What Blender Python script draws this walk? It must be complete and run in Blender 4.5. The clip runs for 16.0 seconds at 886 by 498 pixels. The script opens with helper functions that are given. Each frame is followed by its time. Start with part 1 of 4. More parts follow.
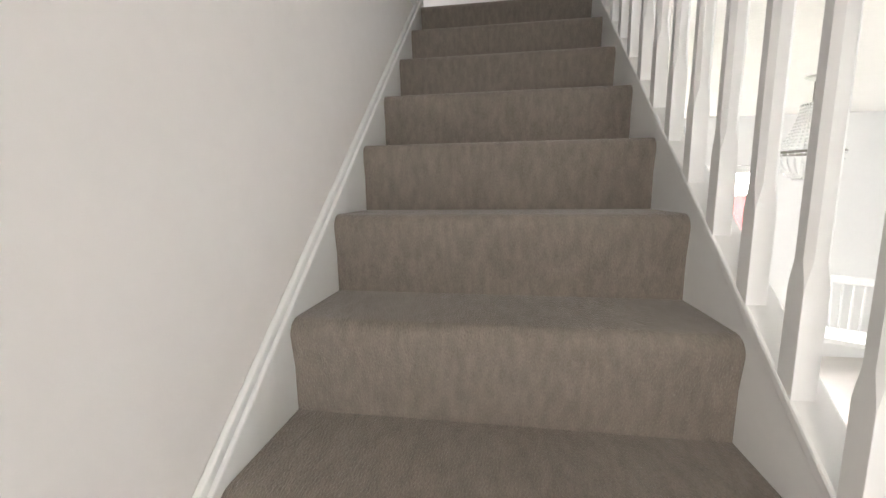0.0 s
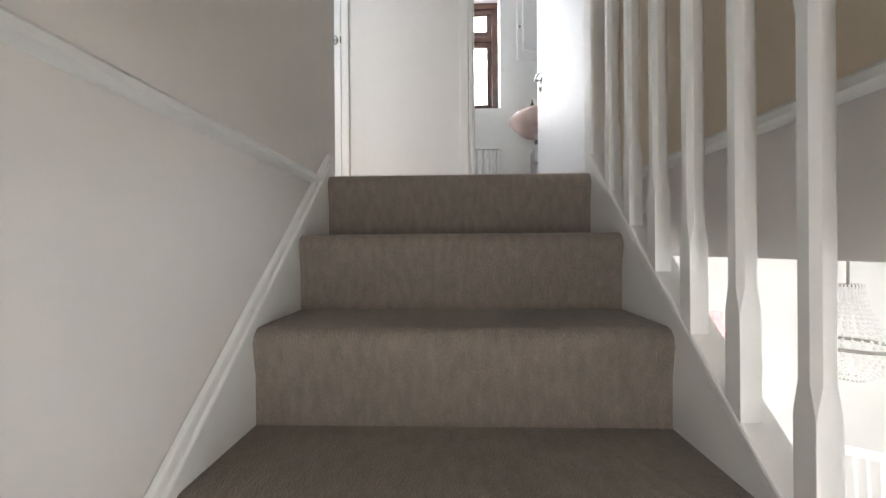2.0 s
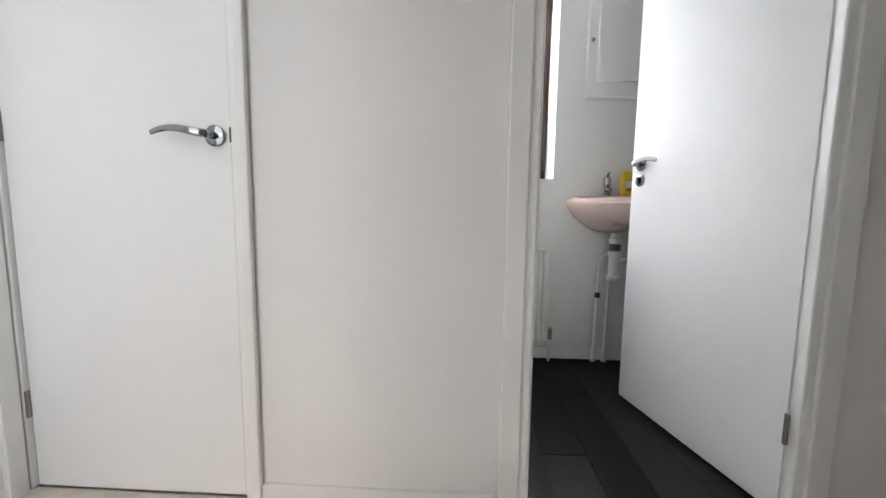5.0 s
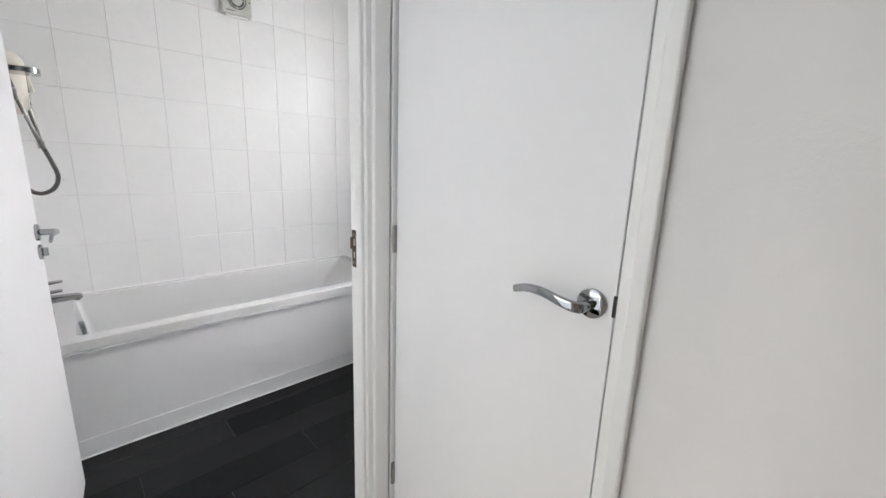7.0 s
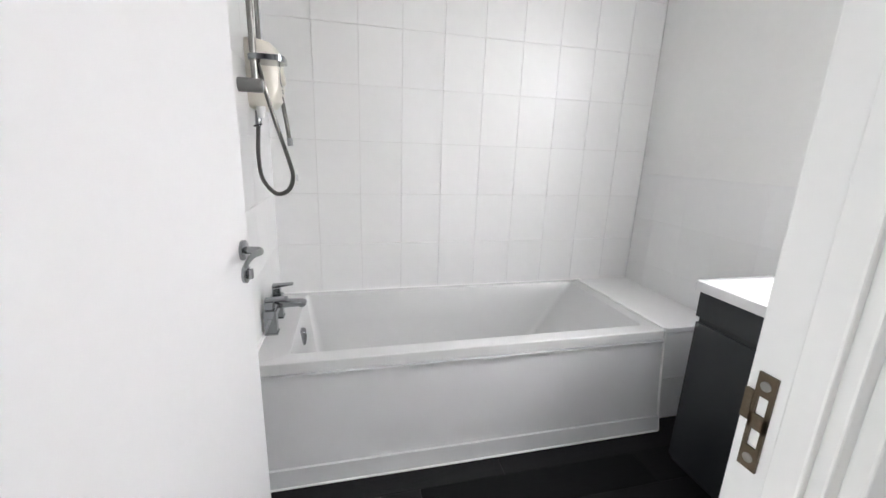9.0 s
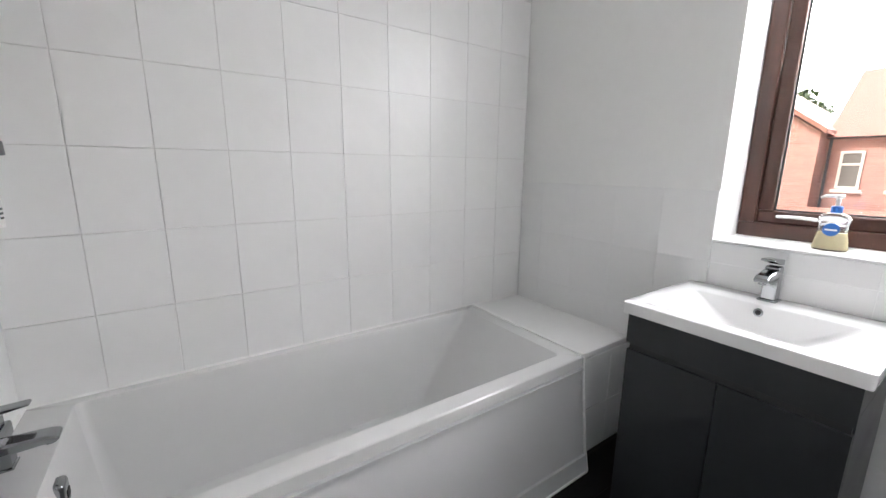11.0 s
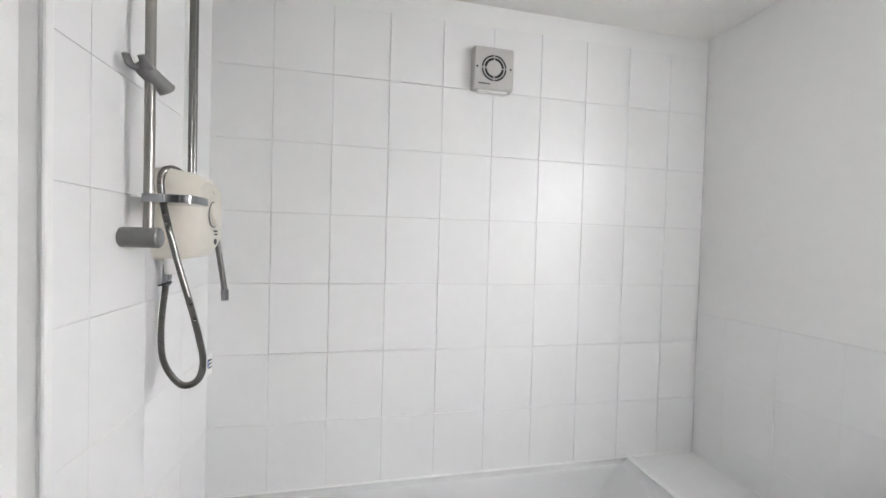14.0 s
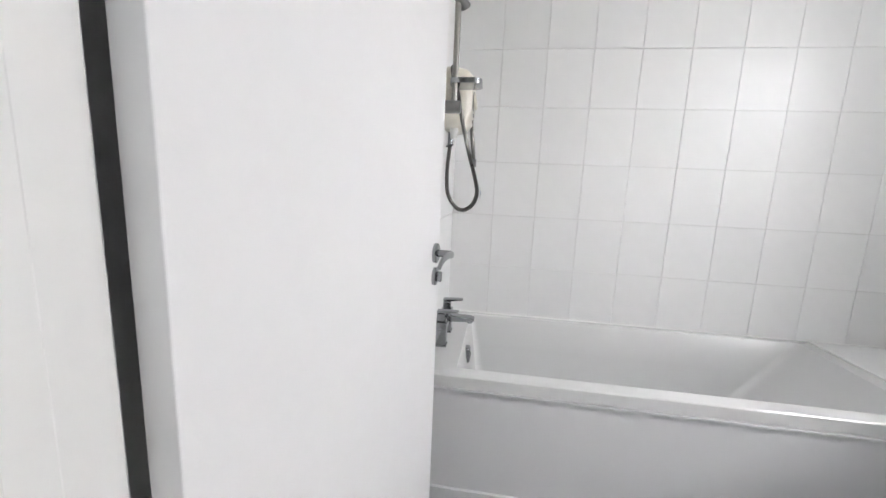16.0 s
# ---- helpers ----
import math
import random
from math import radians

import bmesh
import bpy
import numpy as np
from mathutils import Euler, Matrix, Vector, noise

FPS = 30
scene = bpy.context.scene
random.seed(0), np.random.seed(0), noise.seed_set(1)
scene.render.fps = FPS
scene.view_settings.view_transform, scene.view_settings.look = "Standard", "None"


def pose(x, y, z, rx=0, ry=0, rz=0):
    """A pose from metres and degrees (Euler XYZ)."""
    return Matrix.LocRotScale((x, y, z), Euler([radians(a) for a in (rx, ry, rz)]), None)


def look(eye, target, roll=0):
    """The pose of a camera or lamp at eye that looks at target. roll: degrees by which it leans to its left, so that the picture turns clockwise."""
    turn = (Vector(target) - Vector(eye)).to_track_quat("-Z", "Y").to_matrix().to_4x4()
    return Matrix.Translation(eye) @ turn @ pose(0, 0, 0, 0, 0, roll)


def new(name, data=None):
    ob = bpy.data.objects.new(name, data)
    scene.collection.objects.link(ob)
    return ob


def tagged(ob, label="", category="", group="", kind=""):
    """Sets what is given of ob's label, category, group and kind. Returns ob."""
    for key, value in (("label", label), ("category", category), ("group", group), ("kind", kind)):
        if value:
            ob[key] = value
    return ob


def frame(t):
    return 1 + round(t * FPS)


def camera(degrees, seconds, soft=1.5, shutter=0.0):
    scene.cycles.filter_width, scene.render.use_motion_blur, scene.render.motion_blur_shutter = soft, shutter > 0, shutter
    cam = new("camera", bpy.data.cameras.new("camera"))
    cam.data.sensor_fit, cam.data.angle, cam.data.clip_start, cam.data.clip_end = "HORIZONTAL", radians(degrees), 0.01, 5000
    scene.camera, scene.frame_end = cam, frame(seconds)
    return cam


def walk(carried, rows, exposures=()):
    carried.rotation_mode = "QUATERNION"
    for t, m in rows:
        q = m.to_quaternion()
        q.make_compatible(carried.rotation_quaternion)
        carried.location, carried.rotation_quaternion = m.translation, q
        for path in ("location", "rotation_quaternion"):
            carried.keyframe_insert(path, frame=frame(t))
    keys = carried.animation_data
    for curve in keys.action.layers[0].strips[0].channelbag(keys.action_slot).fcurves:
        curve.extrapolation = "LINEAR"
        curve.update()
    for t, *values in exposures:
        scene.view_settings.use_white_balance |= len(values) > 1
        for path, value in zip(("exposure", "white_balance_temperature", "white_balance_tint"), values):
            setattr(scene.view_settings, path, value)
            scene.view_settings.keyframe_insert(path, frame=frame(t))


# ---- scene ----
cam = camera(97.0, 16.0)
PATH = [
    (0, (0.576, -2.118, -0.946), (0.278, -0.161, -1.233), -0.6),
    (0.5, (0.57, -1.895, -0.742), (0.431, 0.094, -0.908), -0.5),
    (1, (0.527, -1.68, -0.564), (0.448, 0.317, -0.641), -0.1),
    (1.5, (0.555, -1.479, -0.402), (0.496, 0.519, -0.442), -0.1),
    (2, (0.567, -1.249, -0.24), (0.496, 0.75, -0.241), -0.4),
    (2.5, (0.559, -0.996, -0.038), (0.516, 1.003, -0.039), 0.1),
    (3, (0.528, -0.756, 0.159), (0.51, 1.244, 0.162), 0.7),
    (3.2, (0.532, -0.675, 0.25), (0.514, 1.325, 0.254), 0.3),
    (3.8, (0.523, -0.435, 0.51), (0.475, 1.555, 0.44), 0.4),
    (4.5, (0.495, -0.145, 0.755), (0.41, 1.84, 0.585), 0.7),
    (5.3, (0.457, 0.101, 0.862), (0.337, 2.083, 0.625), 1.0),
    (5.5, (0.428, 0.132, 0.926), (0.194, 2.102, 0.675), 0.9),
    (6, (0.36, 0.23, 1.044), (-0.239, 2.116, 0.752), 1.1),
    (6.5, (0.262, 0.3, 1.119), (-0.754, 1.985, 0.762), 2.0),
    (7, (0.146, 0.372, 1.205), (-1.266, 1.725, 0.782), 2.0),
    (7.5, (0.041, 0.469, 1.256), (-1.65, 1.429, 0.789), 2.0),
    (8, (-0.112, 0.529, 1.26), (-1.948, 1.149, 0.765), 2.2),
    (8.5, (-0.334, 0.538, 1.239), (-2.217, 0.998, 0.747), 2.2),
    (9, (-0.542, 0.543, 1.217), (-2.424, 1.01, 0.727), 2.0),
    (9.5, (-0.721, 0.546, 1.16), (-2.555, 1.199, 0.699), 1.6),
    (10, (-0.818, 0.609, 1.154), (-2.541, 1.511, 0.688), 0.8),
    (10.2, (-0.868, 0.591, 1.157), (-2.512, 1.63, 0.692), 0.8),
    (12.3, (-1.093, 0.751, 1.288), (-2.705, 1.875, 0.915), 0.5),
    (12.5, (-1.103, 0.751, 1.307), (-2.79, 1.766, 0.954), 0.7),
    (13, (-1.101, 0.723, 1.356), (-2.944, 1.448, 1.077), 1.2),
    (13.5, (-1.081, 0.708, 1.41), (-3.006, 1.23, 1.255), 1.5),
    (14, (-1.058, 0.716, 1.417), (-3.014, 1.133, 1.374), 1.6),
    (14.5, (-0.988, 0.695, 1.306), (-2.952, 1.071, 1.277), 1.5),
    (15, (-0.877, 0.639, 1.216), (-2.848, 0.953, 1.084), 1.7),
    (15.5, (-0.738, 0.591, 1.141), (-2.722, 0.689, 0.907), 1.9),
    (16, (-0.595, 0.449, 1.137), (-2.546, 0.163, 0.802), 2.4),
]
EXPOSURE = [(0, 0.45), (1.0, 0.7), (1.8, 0.55), (2.5, 1.0), (3.2, 1.2), (5.3, 0.3), (6.0, 0.2), (7.0, 0.35), (7.5, 0.3), (8.2, 0.3), (9, 0.4), (9.6, 0.1), (10.2, 0.05), (12.3, -0.05), (13.3, 0.2), (14.5, 0.35), (16, 0.35)]
walk(cam, [(t, look(eye, target, roll)) for t, eye, target, roll in PATH], EXPOSURE)

# world: bright overcast sky, weak broad sun
world = bpy.data.worlds.new("world")
scene.world = world
world.use_nodes = True
wn = world.node_tree
sky = wn.nodes.new("ShaderNodeTexSky")
sky.sky_type = "NISHITA"
sky.sun_disc = False
sky.sun_elevation, sky.sun_rotation = radians(42), radians(200)
sky.dust_density, sky.air_density, sky.ozone_density = 10.0, 1.0, 0.0
wn.links.new(sky.outputs[0], wn.nodes["Background"].inputs[0])
wn.nodes["Background"].inputs[1].default_value = 0.15
sun = new("sun", bpy.data.lights.new("sun", "SUN"))
sun.data.energy, sun.data.angle, sun.data.color = 4.8, radians(12), (1, 0.97, 0.93)
sun.matrix_world = look((0, 0, 10), (2.5, 7.0, 0))


def window_light(name, x, y, z, tx, ty, tz, w, h, watts, color=(0.93, 0.97, 1.0)):
    lamp = new(name, bpy.data.lights.new(name, "AREA"))
    lamp.data.shape, lamp.data.size, lamp.data.size_y = "RECTANGLE", w, h
    lamp.data.energy, lamp.data.color = watts, color
    lamp.matrix_world = look((x, y, z), (tx, ty, tz))
    return lamp


window_light("bathroom_window_light", -1.22, 2.43, 1.85, -1.40, 1.0, 1.05, 0.66, 0.40, 11, (0.95, 0.96, 1.0))
window_light("wc_window_light", 0.7, 2.42, 1.48, 0.78, 1.0, 0.95, 0.45, 0.95, 11, (0.88, 0.94, 1.0))
window_light("patio_light", 2.3, 3.1, -0.15, 2.4, 0.6, -2.4, 1.6, 0.9, 40)
# Added lamp in an unseen opening, lights the stair wall through the balusters.
window_light("lounge_side_fill_light", 5.28, -1.4, -1.2, 0.0, -1.2, -1.0, 2.1, 1.4, 52)
# Added fill lamp behind the stair foot, unseen, brightens steps and walls.
window_light("stair_foot_fill_light", 0.58, -4.2, -0.4, 0.45, -1.6, -0.55, 0.7, 1.1, 18, (1.0, 0.985, 0.965))
# Added fill lamp in an unseen opening, brightens the cupboard side of the landing.
window_light("landing_fill_light", -0.355, 0.06, 1.05, -0.355, 2.0, 0.35, 0.60, 1.70, 4.6, (0.90, 0.95, 1.0))

# ---- materials ----


def mat(name, color, rough=0.5, metal=0.0, vary=0.0, scale=8.0, bump=0.0, bscale=200.0, spec=0.5, coat=0.0, stretch=(1, 1, 1), rand=0.0, sheen=0.0):
    m = bpy.data.materials.new(name)
    m.use_nodes = True
    nt = m.node_tree
    n, l = nt.nodes, nt.links
    b = n["Principled BSDF"]
    b.inputs["Base Color"].default_value = (*color, 1)
    b.inputs["Roughness"].default_value = rough
    b.inputs["Metallic"].default_value = metal
    b.inputs["Specular IOR Level"].default_value = spec
    b.inputs["Coat Weight"].default_value = coat
    b.inputs["Coat Roughness"].default_value = 0.06
    b.inputs["Sheen Weight"].default_value = sheen
    b.inputs["Sheen Roughness"].default_value = 0.4
    tc = n.new("ShaderNodeTexCoord")
    mp = n.new("ShaderNodeMapping")
    mp.inputs["Scale"].default_value = stretch
    l.new(tc.outputs["Object"], mp.inputs[0])
    if vary:
        a, c = n.new("ShaderNodeTexNoise"), n.new("ShaderNodeTexNoise")
        a.inputs["Scale"].default_value, c.inputs["Scale"].default_value = scale, scale * 9
        a.inputs["Detail"].default_value = 4
        l.new(mp.outputs[0], a.inputs[0]), l.new(mp.outputs[0], c.inputs[0])
        add = n.new("ShaderNodeMath")
        add.operation = "ADD"
        l.new(a.outputs[0], add.inputs[0]), l.new(c.outputs[0], add.inputs[1])
        r = n.new("ShaderNodeMapRange")
        r.inputs[1].default_value, r.inputs[2].default_value = 0.45, 1.55
        r.inputs[3].default_value, r.inputs[4].default_value = 1 - vary, 1 + vary
        l.new(add.outputs[0], r.inputs[0])
        out = r.outputs[0]
        if rand:
            oi = n.new("ShaderNodeObjectInfo")
            rr = n.new("ShaderNodeMapRange")
            rr.inputs[3].default_value, rr.inputs[4].default_value = 1 - rand, 1 + rand
            l.new(oi.outputs["Random"], rr.inputs[0])
            mu = n.new("ShaderNodeMath")
            mu.operation = "MULTIPLY"
            l.new(out, mu.inputs[0]), l.new(rr.outputs[0], mu.inputs[1])
            out = mu.outputs[0]
        v = n.new("ShaderNodeVectorMath")
        v.operation = "SCALE"
        v.inputs[0].default_value = color
        l.new(out, v.inputs["Scale"])
        l.new(v.outputs[0], b.inputs["Base Color"])
        r2 = n.new("ShaderNodeMapRange")
        r2.inputs[3].default_value, r2.inputs[4].default_value = max(rough - min(0.07, 2 * vary), 0.02), min(rough + min(0.07, 2 * vary), 1)
        l.new(a.outputs[0], r2.inputs[0])
        l.new(r2.outputs[0], b.inputs["Roughness"])
    if bump:
        t = n.new("ShaderNodeTexNoise")
        t.inputs["Scale"].default_value, t.inputs["Detail"].default_value = bscale, 3
        bp = n.new("ShaderNodeBump")
        bp.inputs["Strength"].default_value, bp.inputs["Distance"].default_value = bump, 0.004
        l.new(mp.outputs[0], t.inputs[0]), l.new(t.outputs[0], bp.inputs["Height"]), l.new(bp.outputs[0], b.inputs["Normal"])
    return m


WALL = mat("wall_paint", (0.80, 0.765, 0.742), 0.75, vary=0.025, scale=3, bump=0.05, bscale=160)
LWALL = mat("landing_emulsion", (0.80, 0.79, 0.788), 0.7, vary=0.02, scale=3, bump=0.12, bscale=160)
WALLW = mat("white_emulsion", (0.82, 0.82, 0.81), 0.6, vary=0.02, scale=3, bump=0.1, bscale=140)
CREAM = mat("cream_emulsion", (0.74, 0.65, 0.52), 0.75, vary=0.03, scale=3, bump=0.1, bscale=140)
CEIL = mat("ceiling_paint", (0.84, 0.83, 0.80), 0.8, vary=0.02, scale=4, bump=0.5, bscale=60)
GLOSS = mat("white_gloss_paint", (0.82, 0.82, 0.81), 0.38, vary=0.02, scale=5, bump=0.05, bscale=90)
DOORW = mat("door_white_satin", (0.83, 0.83, 0.84), 0.42, vary=0.015, scale=4, bump=0.05, bscale=120)
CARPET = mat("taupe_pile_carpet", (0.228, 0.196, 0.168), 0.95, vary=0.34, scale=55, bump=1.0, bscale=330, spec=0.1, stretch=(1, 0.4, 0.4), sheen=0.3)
# Landing carpet's strong daylight is put into its colour, paler than the stair pile.
LIT_CARPET = mat("daylit_landing_carpet", (0.66, 0.60, 0.54), 0.95, vary=0.16, scale=20, bump=0.8, bscale=420, spec=0.1)
VINYL = mat("black_vinyl_plank", (0.0075, 0.0072, 0.0073), 0.5, vary=0.45, scale=6, bump=0.25, bscale=50, stretch=(7, 1, 1), rand=0.8, spec=0.14)
VGAP = mat("plank_joint", (0.006, 0.006, 0.006), 0.7, vary=0.1)
TILE = mat("white_painted_tile", (0.80, 0.80, 0.80), 0.30, vary=0.015, scale=3, bump=0.22, bscale=9, rand=0.012)
GROUTW = mat("overpainted_grout", (0.80, 0.80, 0.79), 0.5, vary=0.03, scale=5)
GROUT = mat("painted_grout", (0.62, 0.61, 0.60), 0.7, vary=0.4, scale=6)
# White acrylic with the tub's shading put in as a greyer base colour.
SHADED_ACRYL = mat("shaded_bath_acrylic", (0.61, 0.612, 0.612), 0.18, vary=0.01, scale=2, coat=0.1)
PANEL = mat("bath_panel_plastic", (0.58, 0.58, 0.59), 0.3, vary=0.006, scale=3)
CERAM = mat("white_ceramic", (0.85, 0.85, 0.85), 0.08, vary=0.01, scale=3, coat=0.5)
PINK = mat("pale_pink_ceramic", (0.72, 0.55, 0.50), 0.14, vary=0.02, scale=3, coat=0.4)
CHROME = mat("chrome", (0.33, 0.34, 0.35), 0.10, 1.0, vary=0.03, scale=12)
DULL = mat("satin_metal", (0.30, 0.29, 0.27), 0.32, 1.0, vary=0.08, scale=15)
HOSEM = mat("hose_metal", (0.18, 0.175, 0.165), 0.30, 1.0, vary=0.15, scale=60)
BRASS = mat("aged_brass", (0.13, 0.10, 0.07), 0.4, 1.0, vary=0.15, scale=30)
DARK = mat("dark_recess", (0.02, 0.02, 0.02), 0.6, vary=0.1)
ANTH = mat("anthracite_gloss", (0.015, 0.016, 0.018), 0.36, vary=0.06, scale=5)
MAHOG = mat("brown_window_foil", (0.050, 0.018, 0.011), 0.34, vary=0.35, scale=14, bump=0.15, bscale=60, stretch=(6, 6, 1))
PLASTIC = mat("white_plastic", (0.80, 0.79, 0.77), 0.35, vary=0.02, scale=6)
IVORY = mat("ivory_plastic", (0.72, 0.68, 0.60), 0.32, vary=0.03, scale=6)
GREYP = mat("grey_plastic", (0.17, 0.168, 0.165), 0.4, vary=0.05, scale=8)
FANP = mat("fan_plastic", (0.52, 0.51, 0.49), 0.45, vary=0.04, scale=10)
YELLOW = mat("yellow_wrapper", (0.72, 0.46, 0.04), 0.35, vary=0.12, scale=30)
BLUE = mat("blue_label", (0.02, 0.12, 0.42), 0.35, vary=0.08, scale=20)
INK = mat("black_ink", (0.03, 0.03, 0.03), 0.5, vary=0.1)
SOAP = mat("cream_soap", (0.78, 0.68, 0.42), 0.3, vary=0.06, scale=10)
BRICK = mat("red_brick", (0.46, 0.26, 0.24), 0.85, vary=0.2, scale=3, bump=0.3, bscale=20)
ROOF = mat("red_roof_tile", (0.34, 0.17, 0.14), 0.8, vary=0.25, scale=3, bump=0.3, bscale=15)
FENCE = mat("red_stained_fence", (0.34, 0.05, 0.05), 0.75, vary=0.2, scale=6, rand=0.12)
LEAF = mat("leaf_green", (0.055, 0.10, 0.035), 0.6, vary=0.4, scale=5, rand=0.2)
BARK = mat("bark", (0.10, 0.07, 0.05), 0.9, vary=0.3, scale=6)
GRASS = mat("lawn", (0.07, 0.11, 0.04), 0.9, vary=0.35, scale=2, bump=0.5, bscale=40)
LAMIN = mat("pale_laminate", (0.60, 0.56, 0.52), 0.35, vary=0.08, scale=4, stretch=(1, 8, 1))
SLATE = mat("grey_gutter", (0.10, 0.11, 0.13), 0.4, vary=0.1)
SEAL = mat("white_sealant", (0.84, 0.84, 0.83), 0.3, vary=0.02)


def clear(name, tint=(1, 1, 1), rough=0.0):
    m = bpy.data.materials.new(name)
    m.use_nodes = True
    b = m.node_tree.nodes["Principled BSDF"]
    b.inputs["Base Color"].default_value = (*tint, 1)
    b.inputs["Roughness"].default_value = rough
    b.inputs["Transmission Weight"].default_value = 1.0
    b.inputs["IOR"].default_value = 1.45
    return m




def brick_courses(m):
    """Lay 225 x 75 mm courses with pale mortar over a brick material's own variation."""
    n, l = m.node_tree.nodes, m.node_tree.links
    b = n["Principled BSDF"]
    old = b.inputs["Base Color"].links[0].from_socket
    tc, sp, cb, br = n.new("ShaderNodeTexCoord"), n.new("ShaderNodeSeparateXYZ"), n.new("ShaderNodeCombineXYZ"), n.new("ShaderNodeTexBrick")
    ad, mx = n.new("ShaderNodeMath"), n.new("ShaderNodeMix")
    l.new(tc.outputs["Object"], sp.inputs[0])
    l.new(sp.outputs[0], ad.inputs[0]), l.new(sp.outputs[1], ad.inputs[1])
    l.new(ad.outputs[0], cb.inputs[0]), l.new(sp.outputs[2], cb.inputs[1])
    l.new(cb.outputs[0], br.inputs["Vector"])
    br.inputs["Scale"].default_value = 1.0
    br.inputs["Brick Width"].default_value, br.inputs["Row Height"].default_value = 0.225, 0.075
    br.inputs["Mortar Size"].default_value = 0.007
    br.inputs["Color1"].default_value, br.inputs["Color2"].default_value = (0.85, 0.85, 0.85, 1), (1.1, 1.06, 1.04, 1)
    br.inputs["Mortar"].default_value = (1.25, 1.5, 1.5, 1)
    mx.data_type, mx.blend_type = "RGBA", "MULTIPLY"
    mx.inputs[0].default_value = 1.0
    l.new(old, mx.inputs[6]), l.new(br.outputs[0], mx.inputs[7]), l.new(mx.outputs[2], b.inputs["Base Color"])


brick_courses(BRICK)
GLASS = clear("window_glass")
FROST = clear("frosted_glass", rough=0.35)
BOTTLE = clear("clear_plastic", (0.93, 0.95, 0.97), 0.15)

CLOUD = bpy.data.materials.new("cloud_white")
CLOUD.use_nodes = True
CLOUD.node_tree.nodes["Principled BSDF"].inputs["Emission Color"].default_value = (0.98, 0.965, 1, 1)
CLOUD.node_tree.nodes["Principled BSDF"].inputs["Emission Strength"].default_value = 42.0

# ---- mesh helpers ----


def finish(name, bm, material, parent=None, label="", smooth=False, bevel=0.0):
    bmesh.ops.recalc_face_normals(bm, faces=bm.faces)
    me = bpy.data.meshes.new(name)
    bm.to_mesh(me)
    bm.free()
    for p in me.polygons:
        p.use_smooth = smooth
    if smooth:
        me.set_sharp_from_angle(angle=radians(40))
    me.materials.append(material)
    ob = new(name, me)
    if parent:
        ob.parent = parent
    if label:
        ob["label"] = label
    if bevel:
        md = ob.modifiers.new("edge", "BEVEL")
        md.width, md.segments, md.limit_method = bevel, 2, "ANGLE"
    return ob


part = finish


def empty(name, label, category, at=(0, 0, 0), rz=0.0, group=""):
    e = new(name)
    e.matrix_world = pose(*at, 0, 0, rz)
    e.empty_display_size = 0.05
    return tagged(e, label, category, group)


def add_box(bm, x0, x1, y0, y1, z0, z1):
    v = [bm.verts.new((x, y, z)) for z in (z0, z1) for x, y in ((x0, y0), (x1, y0), (x1, y1), (x0, y1))]
    for f in ((0, 1, 2, 3), (4, 5, 6, 7), (0, 1, 5, 4), (1, 2, 6, 5), (2, 3, 7, 6), (3, 0, 4, 7)):
        bm.faces.new([v[i] for i in f])


def boxes(*rows):
    bm = bmesh.new()
    for r in rows:
        add_box(bm, *r)
    return bm


def structure(name, rows, material, label, category, bevel=0.0):
    return tagged(finish(name, boxes(*rows), material, bevel=bevel), label, category, kind="structure")


def tube(pts, r, seg=12, bm=None, flat=1.0):
    """A round bar along points; r is one radius or one for each point."""
    bm = bm or bmesh.new()
    pts = [Vector(p) for p in pts]
    rs = r if isinstance(r, (list, tuple)) else [r] * len(pts)
    rings, up = [], None
    for i, p in enumerate(pts):
        d = (pts[min(i + 1, len(pts) - 1)] - pts[max(i - 1, 0)]).normalized()
        if up is None:
            up = d.orthogonal().normalized() if abs(d.z) > 0.9 else Vector((0, 0, 1))
        side = d.cross(up).normalized()
        up = side.cross(d).normalized()
        rings.append([bm.verts.new(p + rs[i] * (math.cos(a) * side + flat * math.sin(a) * up)) for a in (2 * math.pi * j / seg for j in range(seg))])
    for a, b in zip(rings, rings[1:]):
        for j in range(seg):
            bm.faces.new((a[j], a[(j + 1) % seg], b[(j + 1) % seg], b[j]))
    bm.faces.new(rings[0][::-1]), bm.faces.new(rings[-1])
    return bm


def curve_pts(pts, n=8):
    """A smooth line through points."""
    P = [Vector(p) for p in pts]
    P = [2 * P[0] - P[1]] + P + [2 * P[-1] - P[-2]]
    out = []
    for i in range(1, len(P) - 2):
        for j in range(n):
            t = j / n
            a, b, c, d = P[i - 1 : i + 3]
            out.append(0.5 * ((2 * b) + (c - a) * t + (2 * a - 5 * b + 4 * c - d) * t * t + (3 * b - a - 3 * c + d) * t**3))
    return out + [P[-2]]


def lathe(profile, seg=24, bm=None, center=(0, 0, 0), sx=1.0, sy=1.0):
    """Turned about z: rows of radius and height."""
    bm = bm or bmesh.new()
    rings = [[bm.verts.new((center[0] + sx * r * math.cos(2 * math.pi * j / seg), center[1] + sy * r * math.sin(2 * math.pi * j / seg), center[2] + z)) for j in range(seg)] for r, z in profile]
    for a, b in zip(rings, rings[1:]):
        for j in range(seg):
            bm.faces.new((a[j], a[(j + 1) % seg], b[(j + 1) % seg], b[j]))
    bm.faces.new(rings[0][::-1]), bm.faces.new(rings[-1])
    return bm


def disc(center, axis, r, depth, seg=24, bm=None):
    c, a = Vector(center), Vector(axis).normalized()
    return tube([c, c + a * depth * 0.8, c + a * depth], [r, r, r * 0.9], seg, bm)


